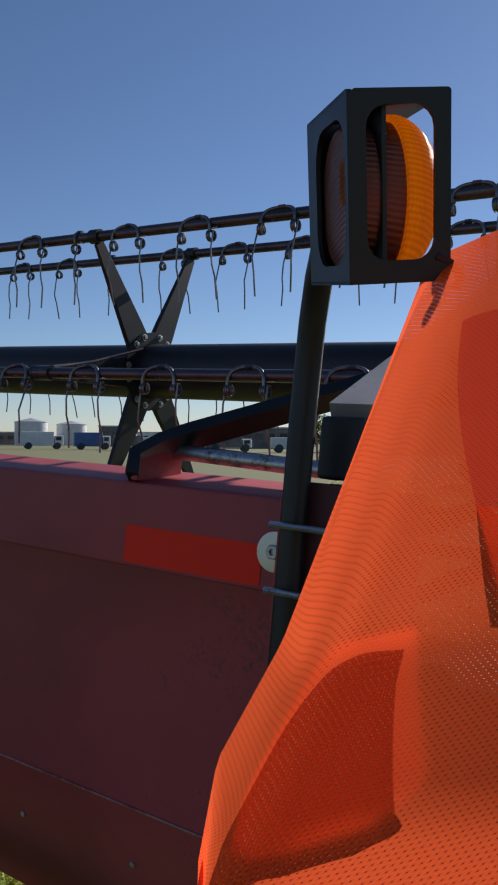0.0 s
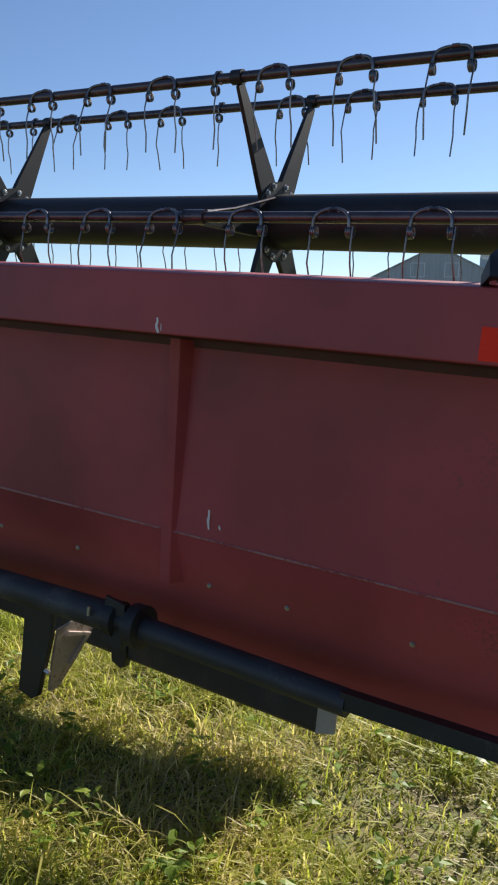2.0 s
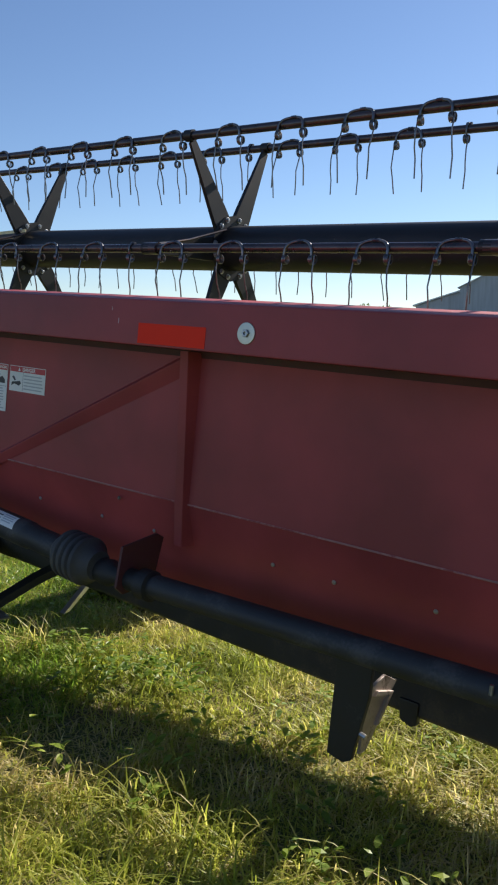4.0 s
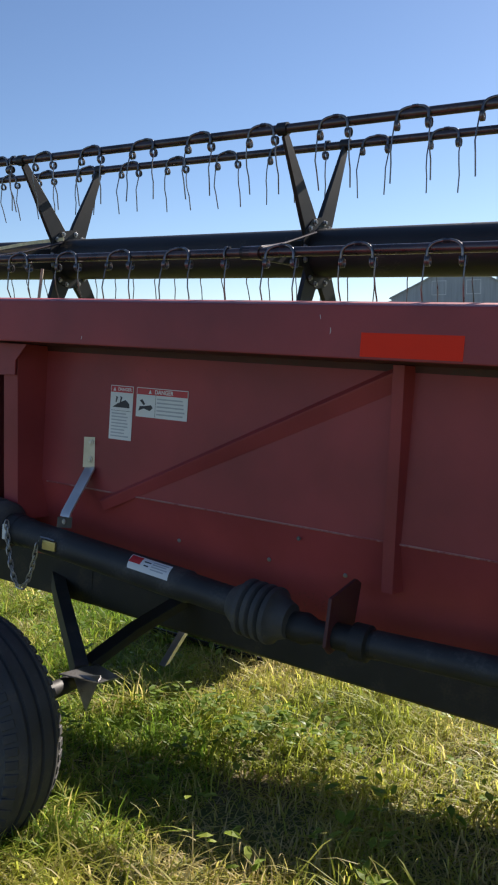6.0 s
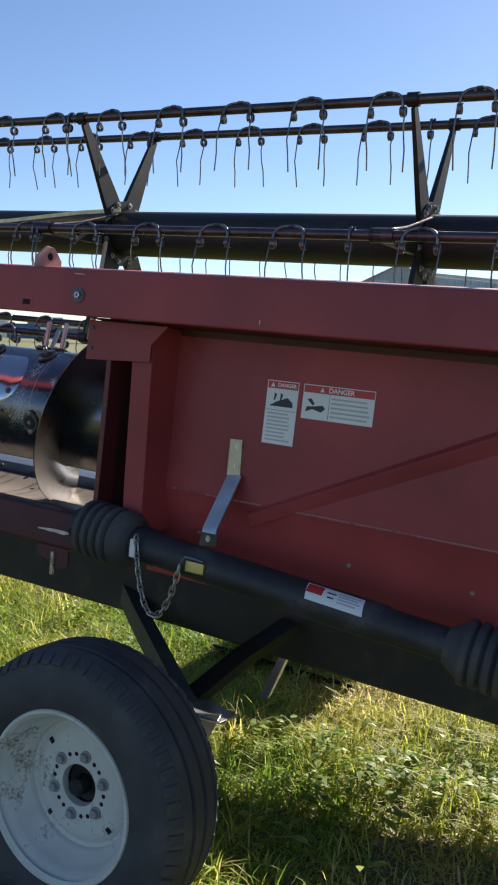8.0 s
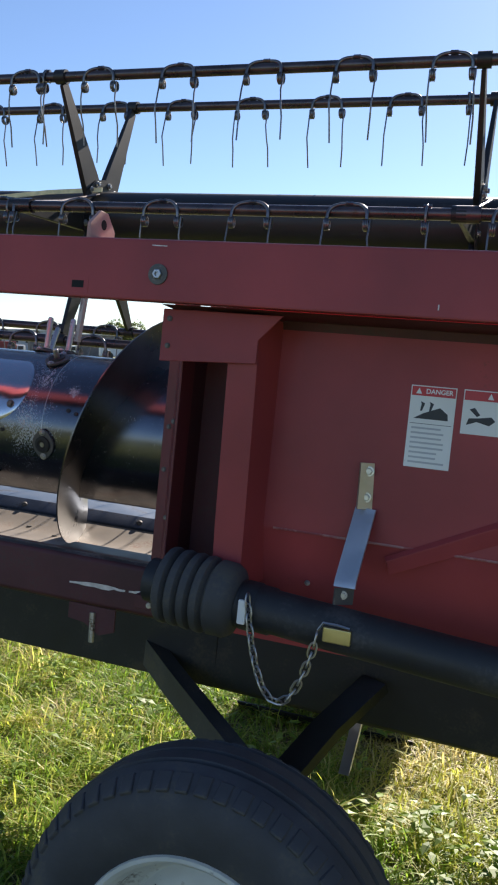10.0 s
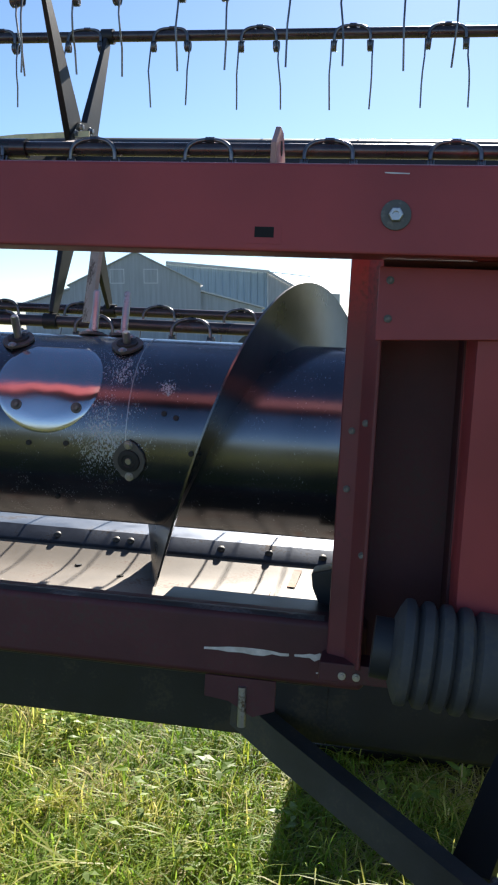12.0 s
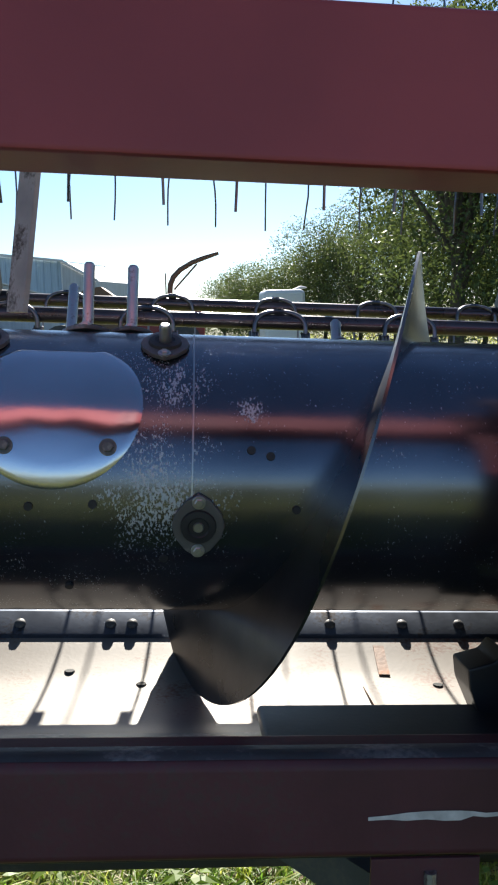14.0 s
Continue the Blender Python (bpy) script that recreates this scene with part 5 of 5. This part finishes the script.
    for p, c in stops[1:-1]:
        e = el.new(p)
        e.color = (*c, 1)
    k.new(ramp.outputs[0], b.inputs["Base Color"])
    b.inputs["Roughness"].default_value = rough
    tr, ms = n.new("ShaderNodeBsdfTranslucent"), n.new("ShaderNodeMixShader")
    k.new(ramp.outputs[0], tr.inputs[0])
    ms.inputs[0].default_value = through
    k.new(b.outputs[0], ms.inputs[1])
    k.new(tr.outputs[0], ms.inputs[2])
    k.new(ms.outputs[0], n["Material Output"].inputs[0])
    return m


GRASS = leaf_material("grass_blades", [(0.0, (0.24, 0.31, 0.035)), (0.3, (0.38, 0.44, 0.055)), (0.55, (0.53, 0.54, 0.10)), (0.78, (0.64, 0.56, 0.20)), (1.0, (0.72, 0.60, 0.32))], 0.62)
LUSH = leaf_material("lush_grass_blades", [(0.0, (0.13, 0.25, 0.025)), (0.35, (0.22, 0.37, 0.04)), (0.65, (0.34, 0.46, 0.06)), (0.88, (0.46, 0.48, 0.11)), (1.0, (0.58, 0.52, 0.2))], 0.62)
THATCH = leaf_material("dead_grass_blades", [(0.0, (0.30, 0.27, 0.10)), (0.5, (0.45, 0.38, 0.17)), (1.0, (0.58, 0.48, 0.26))], 0.35)
WEED = leaf_material("weed_leaves", [(0.0, (0.10, 0.18, 0.02)), (0.5, (0.20, 0.30, 0.03)), (1.0, (0.32, 0.40, 0.06))])


def grass(name, x0, x1, y0, y1, count, high, wide, seed, label, keep=None, mat=None, flat=0.0, per=14):
    """Blades of grass: bent, tapered, gathered in tufts."""
    rng = np.random.default_rng(seed)
    tufts = max(1, count // per)
    tx, ty = rng.uniform(x0, x1, tufts), rng.uniform(y0, y1, tufts)
    th = rng.uniform(0.35, 1.0, tufts) ** 1.6
    th *= np.array([0.75 + 0.8 * max(-0.5, noise.noise((a * 2.3, b * 2.3, 7.0))) for a, b in zip(tx, ty)])
    pick = rng.integers(0, tufts, count)
    spread = 0.035 if high < 0.2 else 0.06
    px = np.where(rng.random(count) < 0.22, rng.uniform(x0, x1, count), tx[pick] + rng.normal(0, spread, count))
    py = np.where(rng.random(count) < 0.22, rng.uniform(y0, y1, count), ty[pick] + rng.normal(0, spread, count))
    if keep is not None:
        ok = keep(px, py)
        px, py, pick = px[ok], py[ok], pick[ok]
        count = len(px)
    h = high * th[pick] * rng.uniform(0.5, 1.25, count)
    w = wide * rng.uniform(0.6, 1.3, count)
    turn, lean = rng.uniform(0, 2 * np.pi, count), rng.uniform(0.3, 1.8, count) ** 1.1 + flat * rng.uniform(0.3, 1.0, count)
    dx, dy = np.cos(turn), np.sin(turn)
    sx, sy = -dy, dx
    pz = np.array([swell(a, b) for a, b in zip(px, py)]) - 0.004
    v = np.zeros((count, 7, 3))
    for i, (u, ww) in enumerate(((0.0, 1.0), (0.45, 0.85), (0.8, 0.5))):
        off = lean * h * u * u
        zz = h * u * np.maximum(0.12, 1 - 0.3 * lean * u)
        for s, e in ((-1, 0), (1, 1)):
            v[:, 2 * i + e, 0] = px + dx * off + s * sx * w * ww
            v[:, 2 * i + e, 1] = py + dy * off + s * sy * w * ww
            v[:, 2 * i + e, 2] = pz + zz
    v[:, 6, 0], v[:, 6, 1], v[:, 6, 2] = px + dx * lean * h, py + dy * lean * h, pz + h * np.maximum(0.14, 1 - 0.36 * lean)
    base = (np.arange(count) * 7)[:, None]
    quads = np.concatenate([base + np.array([[0, 1, 3, 2]]), base + np.array([[2, 3, 5, 4]])])
    tris = base + np.array([[4, 5, 6]])
    me = bpy.data.meshes.new(name)
    nq, nt = len(quads), len(tris)
    me.vertices.add(count * 7)
    me.vertices.foreach_set("co", v.reshape(-1))
    me.loops.add(nq * 4 + nt * 3)
    me.loops.foreach_set("vertex_index", np.concatenate([quads.reshape(-1), tris.reshape(-1)]).astype(np.int32))
    me.polygons.add(nq + nt)
    me.polygons.foreach_set("loop_start", np.concatenate([np.arange(nq) * 4, nq * 4 + np.arange(nt) * 3]).astype(np.int32))
    me.polygons.foreach_set("use_smooth", np.ones(nq + nt, dtype=bool))
    me.update(calc_edges=True)
    me.materials.append(mat or GRASS)
    return tagged(new(name, me), label, "grass", kind="stuff")


def worn_turf(x, y):
    """Green blades grow thin in trodden patches, most of all towards the machine's end."""
    rng = np.random.default_rng(3)
    bare = np.array([noise.noise((a * 1.9, b * 1.9, 2.0)) for a, b in zip(x, y)]) + np.clip((x + 0.9) * 0.45, 0.0, 0.35)
    return rng.random(len(x)) > np.clip((bare - 0.2) * 1.6, 0.0, 0.5)


def thinning(x, y):
    """Fewer blades towards the rim of the dense turf, so that it runs out into the field."""
    rng = np.random.default_rng(8)
    d = np.minimum(np.minimum(x + 6.2, 1.2 - x), np.minimum(y + 0.9, 2.3 - y))
    return rng.random(len(x)) < np.clip(d / 0.7, 0.12, 1.0)


def dry_side(x, y):
    return (x > -2.85 + 0.35 * np.sin(3.1 * y + 1.0)) & worn_turf(x, y) & thinning(x, y)


def lush_side(x, y):
    return (x < -2.75 + 0.35 * np.sin(3.1 * y + 1.0)) & thinning(x, y)


grass("grass", -3.3, 1.2, -0.9, 2.3, 125000, 0.108, 0.0026, 11, "short sunlit green and straw-coloured grass", keep=dry_side)
grass("lush_grass", -6.2, -2.4, -0.9, 2.3, 105000, 0.118, 0.0027, 14, "short lush green grass below the opening", keep=lush_side, mat=LUSH)
grass("grass_tufts", -6.2, 1.2, -0.9, 2.3, 42000, 0.165, 0.0029, 31, "taller lush green tufts of grass", keep=worn_turf, per=55)
grass("dead_grass", -6.2, 1.2, -0.9, 2.3, 75000, 0.07, 0.0020, 21, "flattened straw and dead grass between the tufts", mat=THATCH, flat=2.6, keep=thinning)
grass("field_grass", -11, 6, -5, 9, 105000, 0.15, 0.007, 12, "rough field grass", keep=lambda x, y: (x < -5.6) | (x > 0.7) | (y < -0.4) | (y > 1.8))
grass("far_grass", -12, 40, 9, 60, 30000, 0.30, 0.03, 13, "long grass at the field's far side")


def weeds(count, seed):
    """Low broad-leaved plants among the grass."""
    rng = random.Random(seed)
    bm = bmesh.new()
    for i in range(count):
        x, y = rng.uniform(-4.8, 0.2), rng.uniform(0.0, 1.6)
        if i % 5 == 0:
            x, y = rng.gauss(-2.6, 0.25), rng.gauss(0.68, 0.10)
        for j in range(rng.randint(4, 8)):
            t, tilt, r = rng.uniform(0, 6.28), rng.uniform(0.2, 1.0), rng.uniform(0.012, 0.028)
            d, s = Vector((math.cos(t), math.sin(t), 0)), Vector((-math.sin(t), math.cos(t), 0))
            root = Vector((x, y, swell(x, y) + rng.uniform(0.03, 0.09))) + d * rng.uniform(0.0, 0.03)
            d = (d + Vector((0, 0, tilt - 0.4))).normalized()
            pts = [root, root + d * r * 0.7 + s * r * 0.45, root + d * r * 1.5 + s * r * 0.35, root + d * r * 2.0 - Vector((0, 0, r * 0.3)), root + d * r * 1.5 - s * r * 0.35, root + d * r * 0.7 - s * r * 0.45]
            bm.faces.new([bm.verts.new(p) for p in pts])
    me = bpy.data.meshes.new("weeds")
    bm.to_mesh(me)
    bm.free()
    me.materials.append(WEED)
    return tagged(new("weeds", me), "small broad-leaved green weeds in the grass", "weeds", kind="stuff")


weeds(230, 5)

# ---- the farm and town beyond ----
EYE = Vector((-2.2, -1.2, 0))
BARN_WALL = material("ribbed_grey_cladding", (0.40, 0.42, 0.45), 0.6, 0.2, 0.15, 0.6, 0.2, 3.0, streak=(6, 6, 0.4))
BARN_ROOF = material("pale_tin_roof", (0.5, 0.51, 0.53), 0.45, 0.5, 0.15, 0.5, 0.1, 4.0)
BLUE_WALL = material("blue_grey_cladding", (0.36, 0.46, 0.56), 0.6, 0.2, 0.15, 0.6, 0.1, 4.0, streak=(6, 6, 0.4))
PALE = material("pale_paint", (0.66, 0.67, 0.68), 0.55, vary=0.1, scale=1.0)
BLUE = material("blue_paint", (0.06, 0.13, 0.32), 0.5, vary=0.15, scale=1.0)
DULL = material("dull_grey_brown", (0.18, 0.16, 0.15), 0.8, vary=0.3, scale=1.0)
GLASS = material("dark_window", (0.03, 0.035, 0.045), 0.15, vary=0.2, scale=1.0)
FARM_RED = material("farm_red_paint", (0.22, 0.03, 0.03), 0.5, vary=0.2, scale=1.0)


def bearing(az, far, z=0.0):
    a = radians(az)
    return EYE + Vector((math.sin(a) * far, math.cos(a) * far, z))


def set_down(name, az, far, turn, label, category, group=""):
    ob = thing(name, (0, 0, 0), label, category, group, tilt=False)
    ob.matrix_world = Matrix.Translation(bearing(az, far)) @ pose(0, 0, 0, 0, 0, turn - az)
    return ob


def gabled(name, az, far, turn, w, d, eave, ridge, wall, roof, label, windows=()):
    """A shed with its gable end to the front (-y)."""
    ob = set_down(name, az, far, turn, label, "barn")
    part("shell", plate([(-w / 2, 0), (w / 2, 0), (w / 2, eave), (0, ridge), (-w / 2, eave)], d, "y", 0.0), wall, ob, smooth=20)
    for s in (-1, 1):
        part("roof", plate([(0, ridge + 0.02), (s * (w / 2 + 0.25), eave - 0.25 * (ridge - eave) / (w / 2)), (s * (w / 2 + 0.25), eave - 0.25 * (ridge - eave) / (w / 2) + 0.09), (0, ridge + 0.12)], d + 0.5, "y", -0.25), roof, ob)
    seam = None
    for i in range(int(w / 0.45)):
        x = -w / 2 + 0.22 + 0.45 * i
        top = eave + (ridge - eave) * (1 - abs(x) / (w / 2)) - 0.1
        part("cladding_seam", box(x - 0.02, x + 0.02, -0.02, 0.0, 0.1, top, 0.0), wall, ob)
    for x, z, ww, hh in windows:
        win = part("window", box(x - ww / 2, x + ww / 2, -0.03, 0.0, z, z + hh, 0.0), PALE, ob)
        part("pane", box(x - ww / 2 + 0.08, x + ww / 2 - 0.08, -0.04, -0.03, z + 0.08, z + hh - 0.08, 0.0), wall, win)
    return ob


barn = gabled("barn", -17.3, 88, 0, 13.6, 18, 6.1, 9.4, BARN_WALL, BARN_ROOF, "grey ribbed barn with a pale tin gable roof", ((-1.9, 6.2, 1.5, 1.5), (1.6, 6.2, 1.5, 1.5)))
barn.matrix_world = Matrix.Translation((-29.4, 82.5, 0)) @ pose(0, 0, 0, 0, 0, 17)
part("cupola", box(-0.25, 0.25, 0.1, 0.6, 9.4, 10.0, 0.05), BARN_ROOF, barn)
lean = part("lean_to", plate([(6.8, 0), (13.5, 0), (13.5, 3.6), (6.8, 5.4)], 12, "y", 1.0), BARN_WALL, barn)
part("roof", plate([(6.8, 5.42), (13.8, 3.55), (13.8, 3.7), (6.8, 5.57)], 12.6, "y", 0.7), BARN_ROOF, lean)
lean = part("lean_to", plate([(-6.8, 0), (-11.5, 0), (-11.5, 4.2), (-6.8, 5.7)], 12, "y", 1.0), BARN_WALL, barn)
part("roof", plate([(-6.8, 5.72), (-11.8, 4.15), (-11.8, 4.3), (-6.8, 5.87)], 12.6, "y", 0.7), BARN_ROOF, lean)


def long_shed():
    """A long shed beyond the barn, running away to the far side, with a sloping end bay."""
    a, b, c = Vector((-38.0, 126.0, 0)), Vector((-24.1, 142.0, 0)), Vector((-18.6, 144.5, 0))
    ob = thing("machine_shed", b, "long blue-grey machine shed beyond the barn", "barn", tilt=False)
    back = Vector((6.0, 16.0, 0))
    def prism(p, q, hp, hq):
        bm = bmesh.new()
        low = [bm.verts.new(v) for v in (p, q, q + back, p + back)]
        high = [bm.verts.new(v + Vector((0, 0, h))) for v, h in ((p, hp), (q, hq), (q + back, hq), (p + back, hp))]
        bm.faces.new(low)
        bm.faces.new(high[::-1])
        for i in range(4):
            bm.faces.new((low[i], low[(i + 1) % 4], high[(i + 1) % 4], high[i]))
        return bm
    part("wall", prism(a, b, 11.9, 11.3), BLUE_WALL, ob)
    part("end_bay", prism(b, c, 11.2, 8.0), BARN_WALL, ob)
    for p, q, hp, hq in ((a, b, 11.9, 11.3), (b, c, 11.2, 8.0)):
        n = Vector((0.25, -0.35, 0))
        part("roof_edge", sweep([p + n + Vector((0, 0, hp)), q + n + Vector((0, 0, hq))], 0.1, flat=(0.4, 0.35)), BARN_ROOF, ob)
    for i in range(14):
        p = a.lerp(b, (i + 0.5) / 14) + Vector((0.05, -0.06, 0))
        part("cladding_seam", sweep([p, p + Vector((0, 0, 11.2))], 0.05, 6), BLUE_WALL, ob)
    part("corner_trim", sweep([b + Vector((0, -0.1, 0)), b + Vector((0, -0.1, 11.3))], 0.12, 6), PALE, ob)


long_shed()


def vehicle(name, az, far, turn, l, w, h, body, label):
    ob = set_down(name, az, far, turn, label, "vehicle", "parked vehicles")
    part("body", box(-l / 2, l / 2 * 0.55, -w / 2, w / 2, 0.45, h, 0.06), body, ob)
    cab = part("cab", box(l / 2 * 0.58, l / 2, -w / 2, w / 2, 0.45, h * 0.8, 0.12), PALE, ob)
    part("window", box(l / 2 * 0.64, l / 2 * 0.9, -w / 2 - 0.02, -w / 2, h * 0.5, h * 0.72, 0.0), GLASS, cab)
    for x in (-l * 0.32, l * 0.36):
        for y in (-w / 2 + 0.1, w / 2 - 0.1):
            part("wheel", lathe([(-0.12, 0.45), (0.12, 0.45)], 16, "y", (x, y, 0.45)), RUBBER, ob)
    return ob


def store(name, az, far, turn, w, d, h, wall, label, bands=3):
    """A flat-roofed block in the town, with a roof edge, and windows or doors in rows."""
    ob = set_down(name, az, far, turn, label, "building", "town buildings")
    part("block", box(-w / 2, w / 2, 0, d, 0, h, 0.0), wall, ob)
    part("roof", box(-w / 2 - 0.15, w / 2 + 0.15, -0.15, d + 0.15, h, h + 0.22, 0.03), BARN_ROOF, ob)
    for i in range(bands):
        x = -w / 2 + w * (i + 0.5) / bands
        part("window", box(x - w / bands * 0.28, x + w / bands * 0.28, -0.05, 0.0, h * 0.45, h * 0.75, 0.0), GLASS, ob)
    return ob


def silo(name, az, far, r, h, mat, label):
    ob = set_down(name, az, far, 0, label, "tank", "storage tanks")
    part("shell", lathe([(0, r), (h, r), (h + 0.02, r - 0.05)], 36, "z"), mat, ob)
    part("top", lathe([(h, r + 0.08), (h + 0.1, r + 0.08), (h + r * 0.25, 0.3), (h + r * 0.25, 0)], 36, "z"), BARN_ROOF, ob)
    for i in range(3):
        part("band", lathe([(h * (i + 1) / 4, r + 0.02), (h * (i + 1) / 4 + 0.08, r + 0.02)], 36, "z"), mat, ob)
    return ob


silo("storage_tank", -48.1, 165, 3.2, 4.6, PALE, "large white storage tank in the distant town")
silo("storage_tank", -45.4, 168, 3.0, 4.2, PALE, "large white storage tank in the distant town")
for i, (az, far, w, h, mat, label) in enumerate(((-42.3, 150, 6, 3.6, DULL, "low brown town building"), (-50.5, 180, 8, 2.6, DULL, "low grey-brown town building"), (-35.0, 150, 14, 3.9, BARN_WALL, "grey town building with a flat roof"), (-39.5, 190, 10, 2.8, PALE, "pale flat-roofed town building"), (-54.5, 170, 9, 3.0, PALE, "pale flat-roofed town building"), (-31.0, 120, 9, 3.0, DULL, "low brown town building"), (-58.5, 160, 12, 3.0, DULL, "low brown town building"))):
    store("town_building", az, far, 5 * (i % 3) - 5, w, 8, h, mat, label, 3 + i % 3)
for az, far, body, l, h in ((-47.0, 110, PALE, 5.5, 2.3), (-43.5, 105, BLUE, 4.5, 2.2), (-40.6, 100, DULL, 4.6, 1.8), (-36.8, 95, FARM_RED, 4.4, 1.7), (-38.6, 98, PALE, 4.4, 1.6), (-51.5, 115, FARM_RED, 5.0, 2.0), (-33.6, 90, DULL, 5.0, 1.8), (-29.0, 85, PALE, 4.4, 1.6)):
    vehicle("parked_truck", az, far, 8, l, 1.9, h, body, "small distant parked truck")


EYE = Vector((-3.8, -0.65, 0))


def far_tank():
    ob = set_down("white_tank", 6.84, 24, 12, "white plastic tank with a ragged cover by the hedge", "tank")
    part("shell", box(-0.60, 0.60, -0.5, 0.5, 0.6, 2.08, 0.14, 4), PALE, ob)
    part("lid", sweep([(0.36, 0, 2.02), (0.58, 0, 2.15), (0.74, 0, 2.14)], [0.10, 0.05, 0.02], 8), PALE, ob)
    for x in (-0.5, 0.5):
        part("skid", box(x - 0.06, x + 0.06, -0.5, 0.5, 0.0, 0.6, 0.02), DULL, ob)


far_tank()


def spout():
    """The bent unloading spout of an old grain auger."""
    ob = set_down("grain_spout", 0.35, 26, 0, "rusty bent grain auger spout on a red hopper", "farm machine")
    part("pipe", sweep([(-0.56, 0, 0.4), (-0.55, 0, 2.02), (-0.52, 0, 2.36), (-0.42, 0, 2.60), (-0.20, 0, 2.82), (0.18, 0, 3.04), (0.60, 0, 3.19), (1.0, 0, 3.31)], [0.085, 0.085, 0.085, 0.085, 0.08, 0.075, 0.07, 0.05], 14), RUSTY, ob)
    part("brace", sweep([(-0.40, 0, 2.22), (0.32, 0, 2.99)], 0.028, 8), RUSTY, ob)
    part("mast", sweep([(-0.66, 0, 0.5), (-0.66, 0, 2.72)], 0.02, 8), RUSTY, ob)
    part("hopper", box(-2.05, 0.5, -0.8, 0.8, 0.6, 1.75, 0.05), FARM_RED, ob)
    part("hopper_end", plate([(-3.6, 0.8), (-2.1, 0.8), (-2.1, 1.95), (-2.6, 2.32), (-3.1, 2.25), (-3.6, 1.8)], 1.4, "y", -0.7), RUSTY, ob)
    for x in (-3.8, -0.2):
        for y in (-0.8, 0.8):
            part("wheel", lathe([(-0.12, 0.6), (0.12, 0.6)], 20, "y", (x, y, 0.6)), RUBBER, ob)


spout()

LEAVES = leaf_material("tree_leaves", [(0.0, (0.055, 0.075, 0.025)), (0.4, (0.085, 0.115, 0.032)), (0.7, (0.12, 0.155, 0.04)), (1.0, (0.17, 0.20, 0.065))], 0.42)
BARK = material("bark", (0.09, 0.07, 0.05), 0.9, vary=0.35, scale=4.0, bump=0.6, fine=25.0)


def crown(blobs, count, size, seed):
    """Many small leaves in uneven clumps. blobs: (x, y, z, rx, ry, rz)."""
    rng = np.random.default_rng(seed)
    b = np.array(blobs)
    vol = b[:, 3] * b[:, 4] * b[:, 5]
    which = rng.choice(len(b), count, p=vol / vol.sum())
    d = rng.normal(size=(count, 3))
    d /= np.linalg.norm(d, axis=1)[:, None]
    r = rng.uniform(0.45, 1.08, count) ** 0.6
    twig = rng.normal(size=(60, 3)) * 0.09
    pos = b[which, :3] + d * r[:, None] * b[which, 3:] * (1 + twig[rng.integers(0, 60, count)])
    u = rng.normal(size=(count, 3))
    u /= np.linalg.norm(u, axis=1)[:, None]
    w = np.cross(u, rng.normal(size=(count, 3)))
    w /= np.linalg.norm(w, axis=1)[:, None]
    s = size * rng.uniform(0.6, 1.5, count)[:, None]
    v = np.stack([pos - u * s, pos + w * s * 0.42, pos + u * s, pos - w * s * 0.42], 1)
    me = bpy.data.meshes.new("crown")
    me.from_pydata(v.reshape(-1, 3).tolist(), [], (np.arange(count * 4).reshape(-1, 4)).tolist())
    me.materials.append(LEAVES)
    return me


def tree(name, az, far, blobs, count, size, trunk, seed, label, category):
    ob = set_down(name, az, far, 0, label, category)
    rng = random.Random(seed)
    top = max(b[2] for b in blobs)
    part("trunk", sweep([(0, 0, -0.1), (0.05, 0, top * 0.3), (-0.05, 0.05, top * 0.65), (0, 0, top)], [trunk, trunk * 0.8, trunk * 0.5, trunk * 0.12], 10), BARK, ob)
    for b in blobs:
        start = Vector((0, 0, max(0.3, b[2] * 0.45)))
        end = Vector(b[:3])
        mid = start.lerp(end, 0.5) + Vector((rng.uniform(-0.2, 0.2), rng.uniform(-0.2, 0.2), 0.2))
        part("limb", sweep([start, mid, end], [trunk * 0.5, trunk * 0.3, trunk * 0.1], 7), BARK, ob)
    c = new("crown", crown(blobs, count, size, seed))
    c.parent = ob
    return ob


def bush_blobs(seed, h, w, n):
    rng = random.Random(seed)
    out = [(0, 0, h * 0.45, w * 0.5, w * 0.45, h * 0.42)]
    for i in range(n):
        t = rng.uniform(0, 6.28)
        r = rng.uniform(0.15, 0.5) * w
        z = rng.uniform(0.3, 0.86) * h
        s = rng.uniform(0.14, 0.3) * w
        out.append((r * math.cos(t), r * math.sin(t), z, s, s, s * rng.uniform(0.7, 1.1)))
    return out


for i, (az, far, h, w) in enumerate(((2.8, 42, 3.0, 3.6), (5.0, 39, 3.7, 3.8), (7.4, 36, 4.6, 4.2), (9.8, 34, 4.9, 4.2), (12.2, 32, 5.4, 4.2), (14.6, 30, 5.6, 4.2), (17.2, 29, 5.6, 4.4), (20.5, 28, 5.6, 4.8), (24.5, 27, 5.5, 5.0))):
    tree("hedge_shrub", az, far, bush_blobs(i, h, w, 14), 24000, 0.042, 0.09, i, "dense green hedge shrub with thin leaves", "shrub")
tree("tree", 18.6, 22, bush_blobs(31, 10.5, 5.2, 22), 34000, 0.065, 0.22, 31, "tall leafy tree above the hedge", "tree")
tree("tree", 26.5, 23, bush_blobs(32, 11.5, 6.5, 22), 22000, 0.085, 0.24, 32, "tall leafy tree above the hedge", "tree")
tree("tree", -63, 150, bush_blobs(33, 7, 7, 12), 5000, 0.25, 0.25, 33, "distant round tree at the town's edge", "tree")
tree("tree", -28.0, 160, bush_blobs(34, 6, 7, 12), 5000, 0.25, 0.25, 34, "distant round tree at the town's edge", "tree")
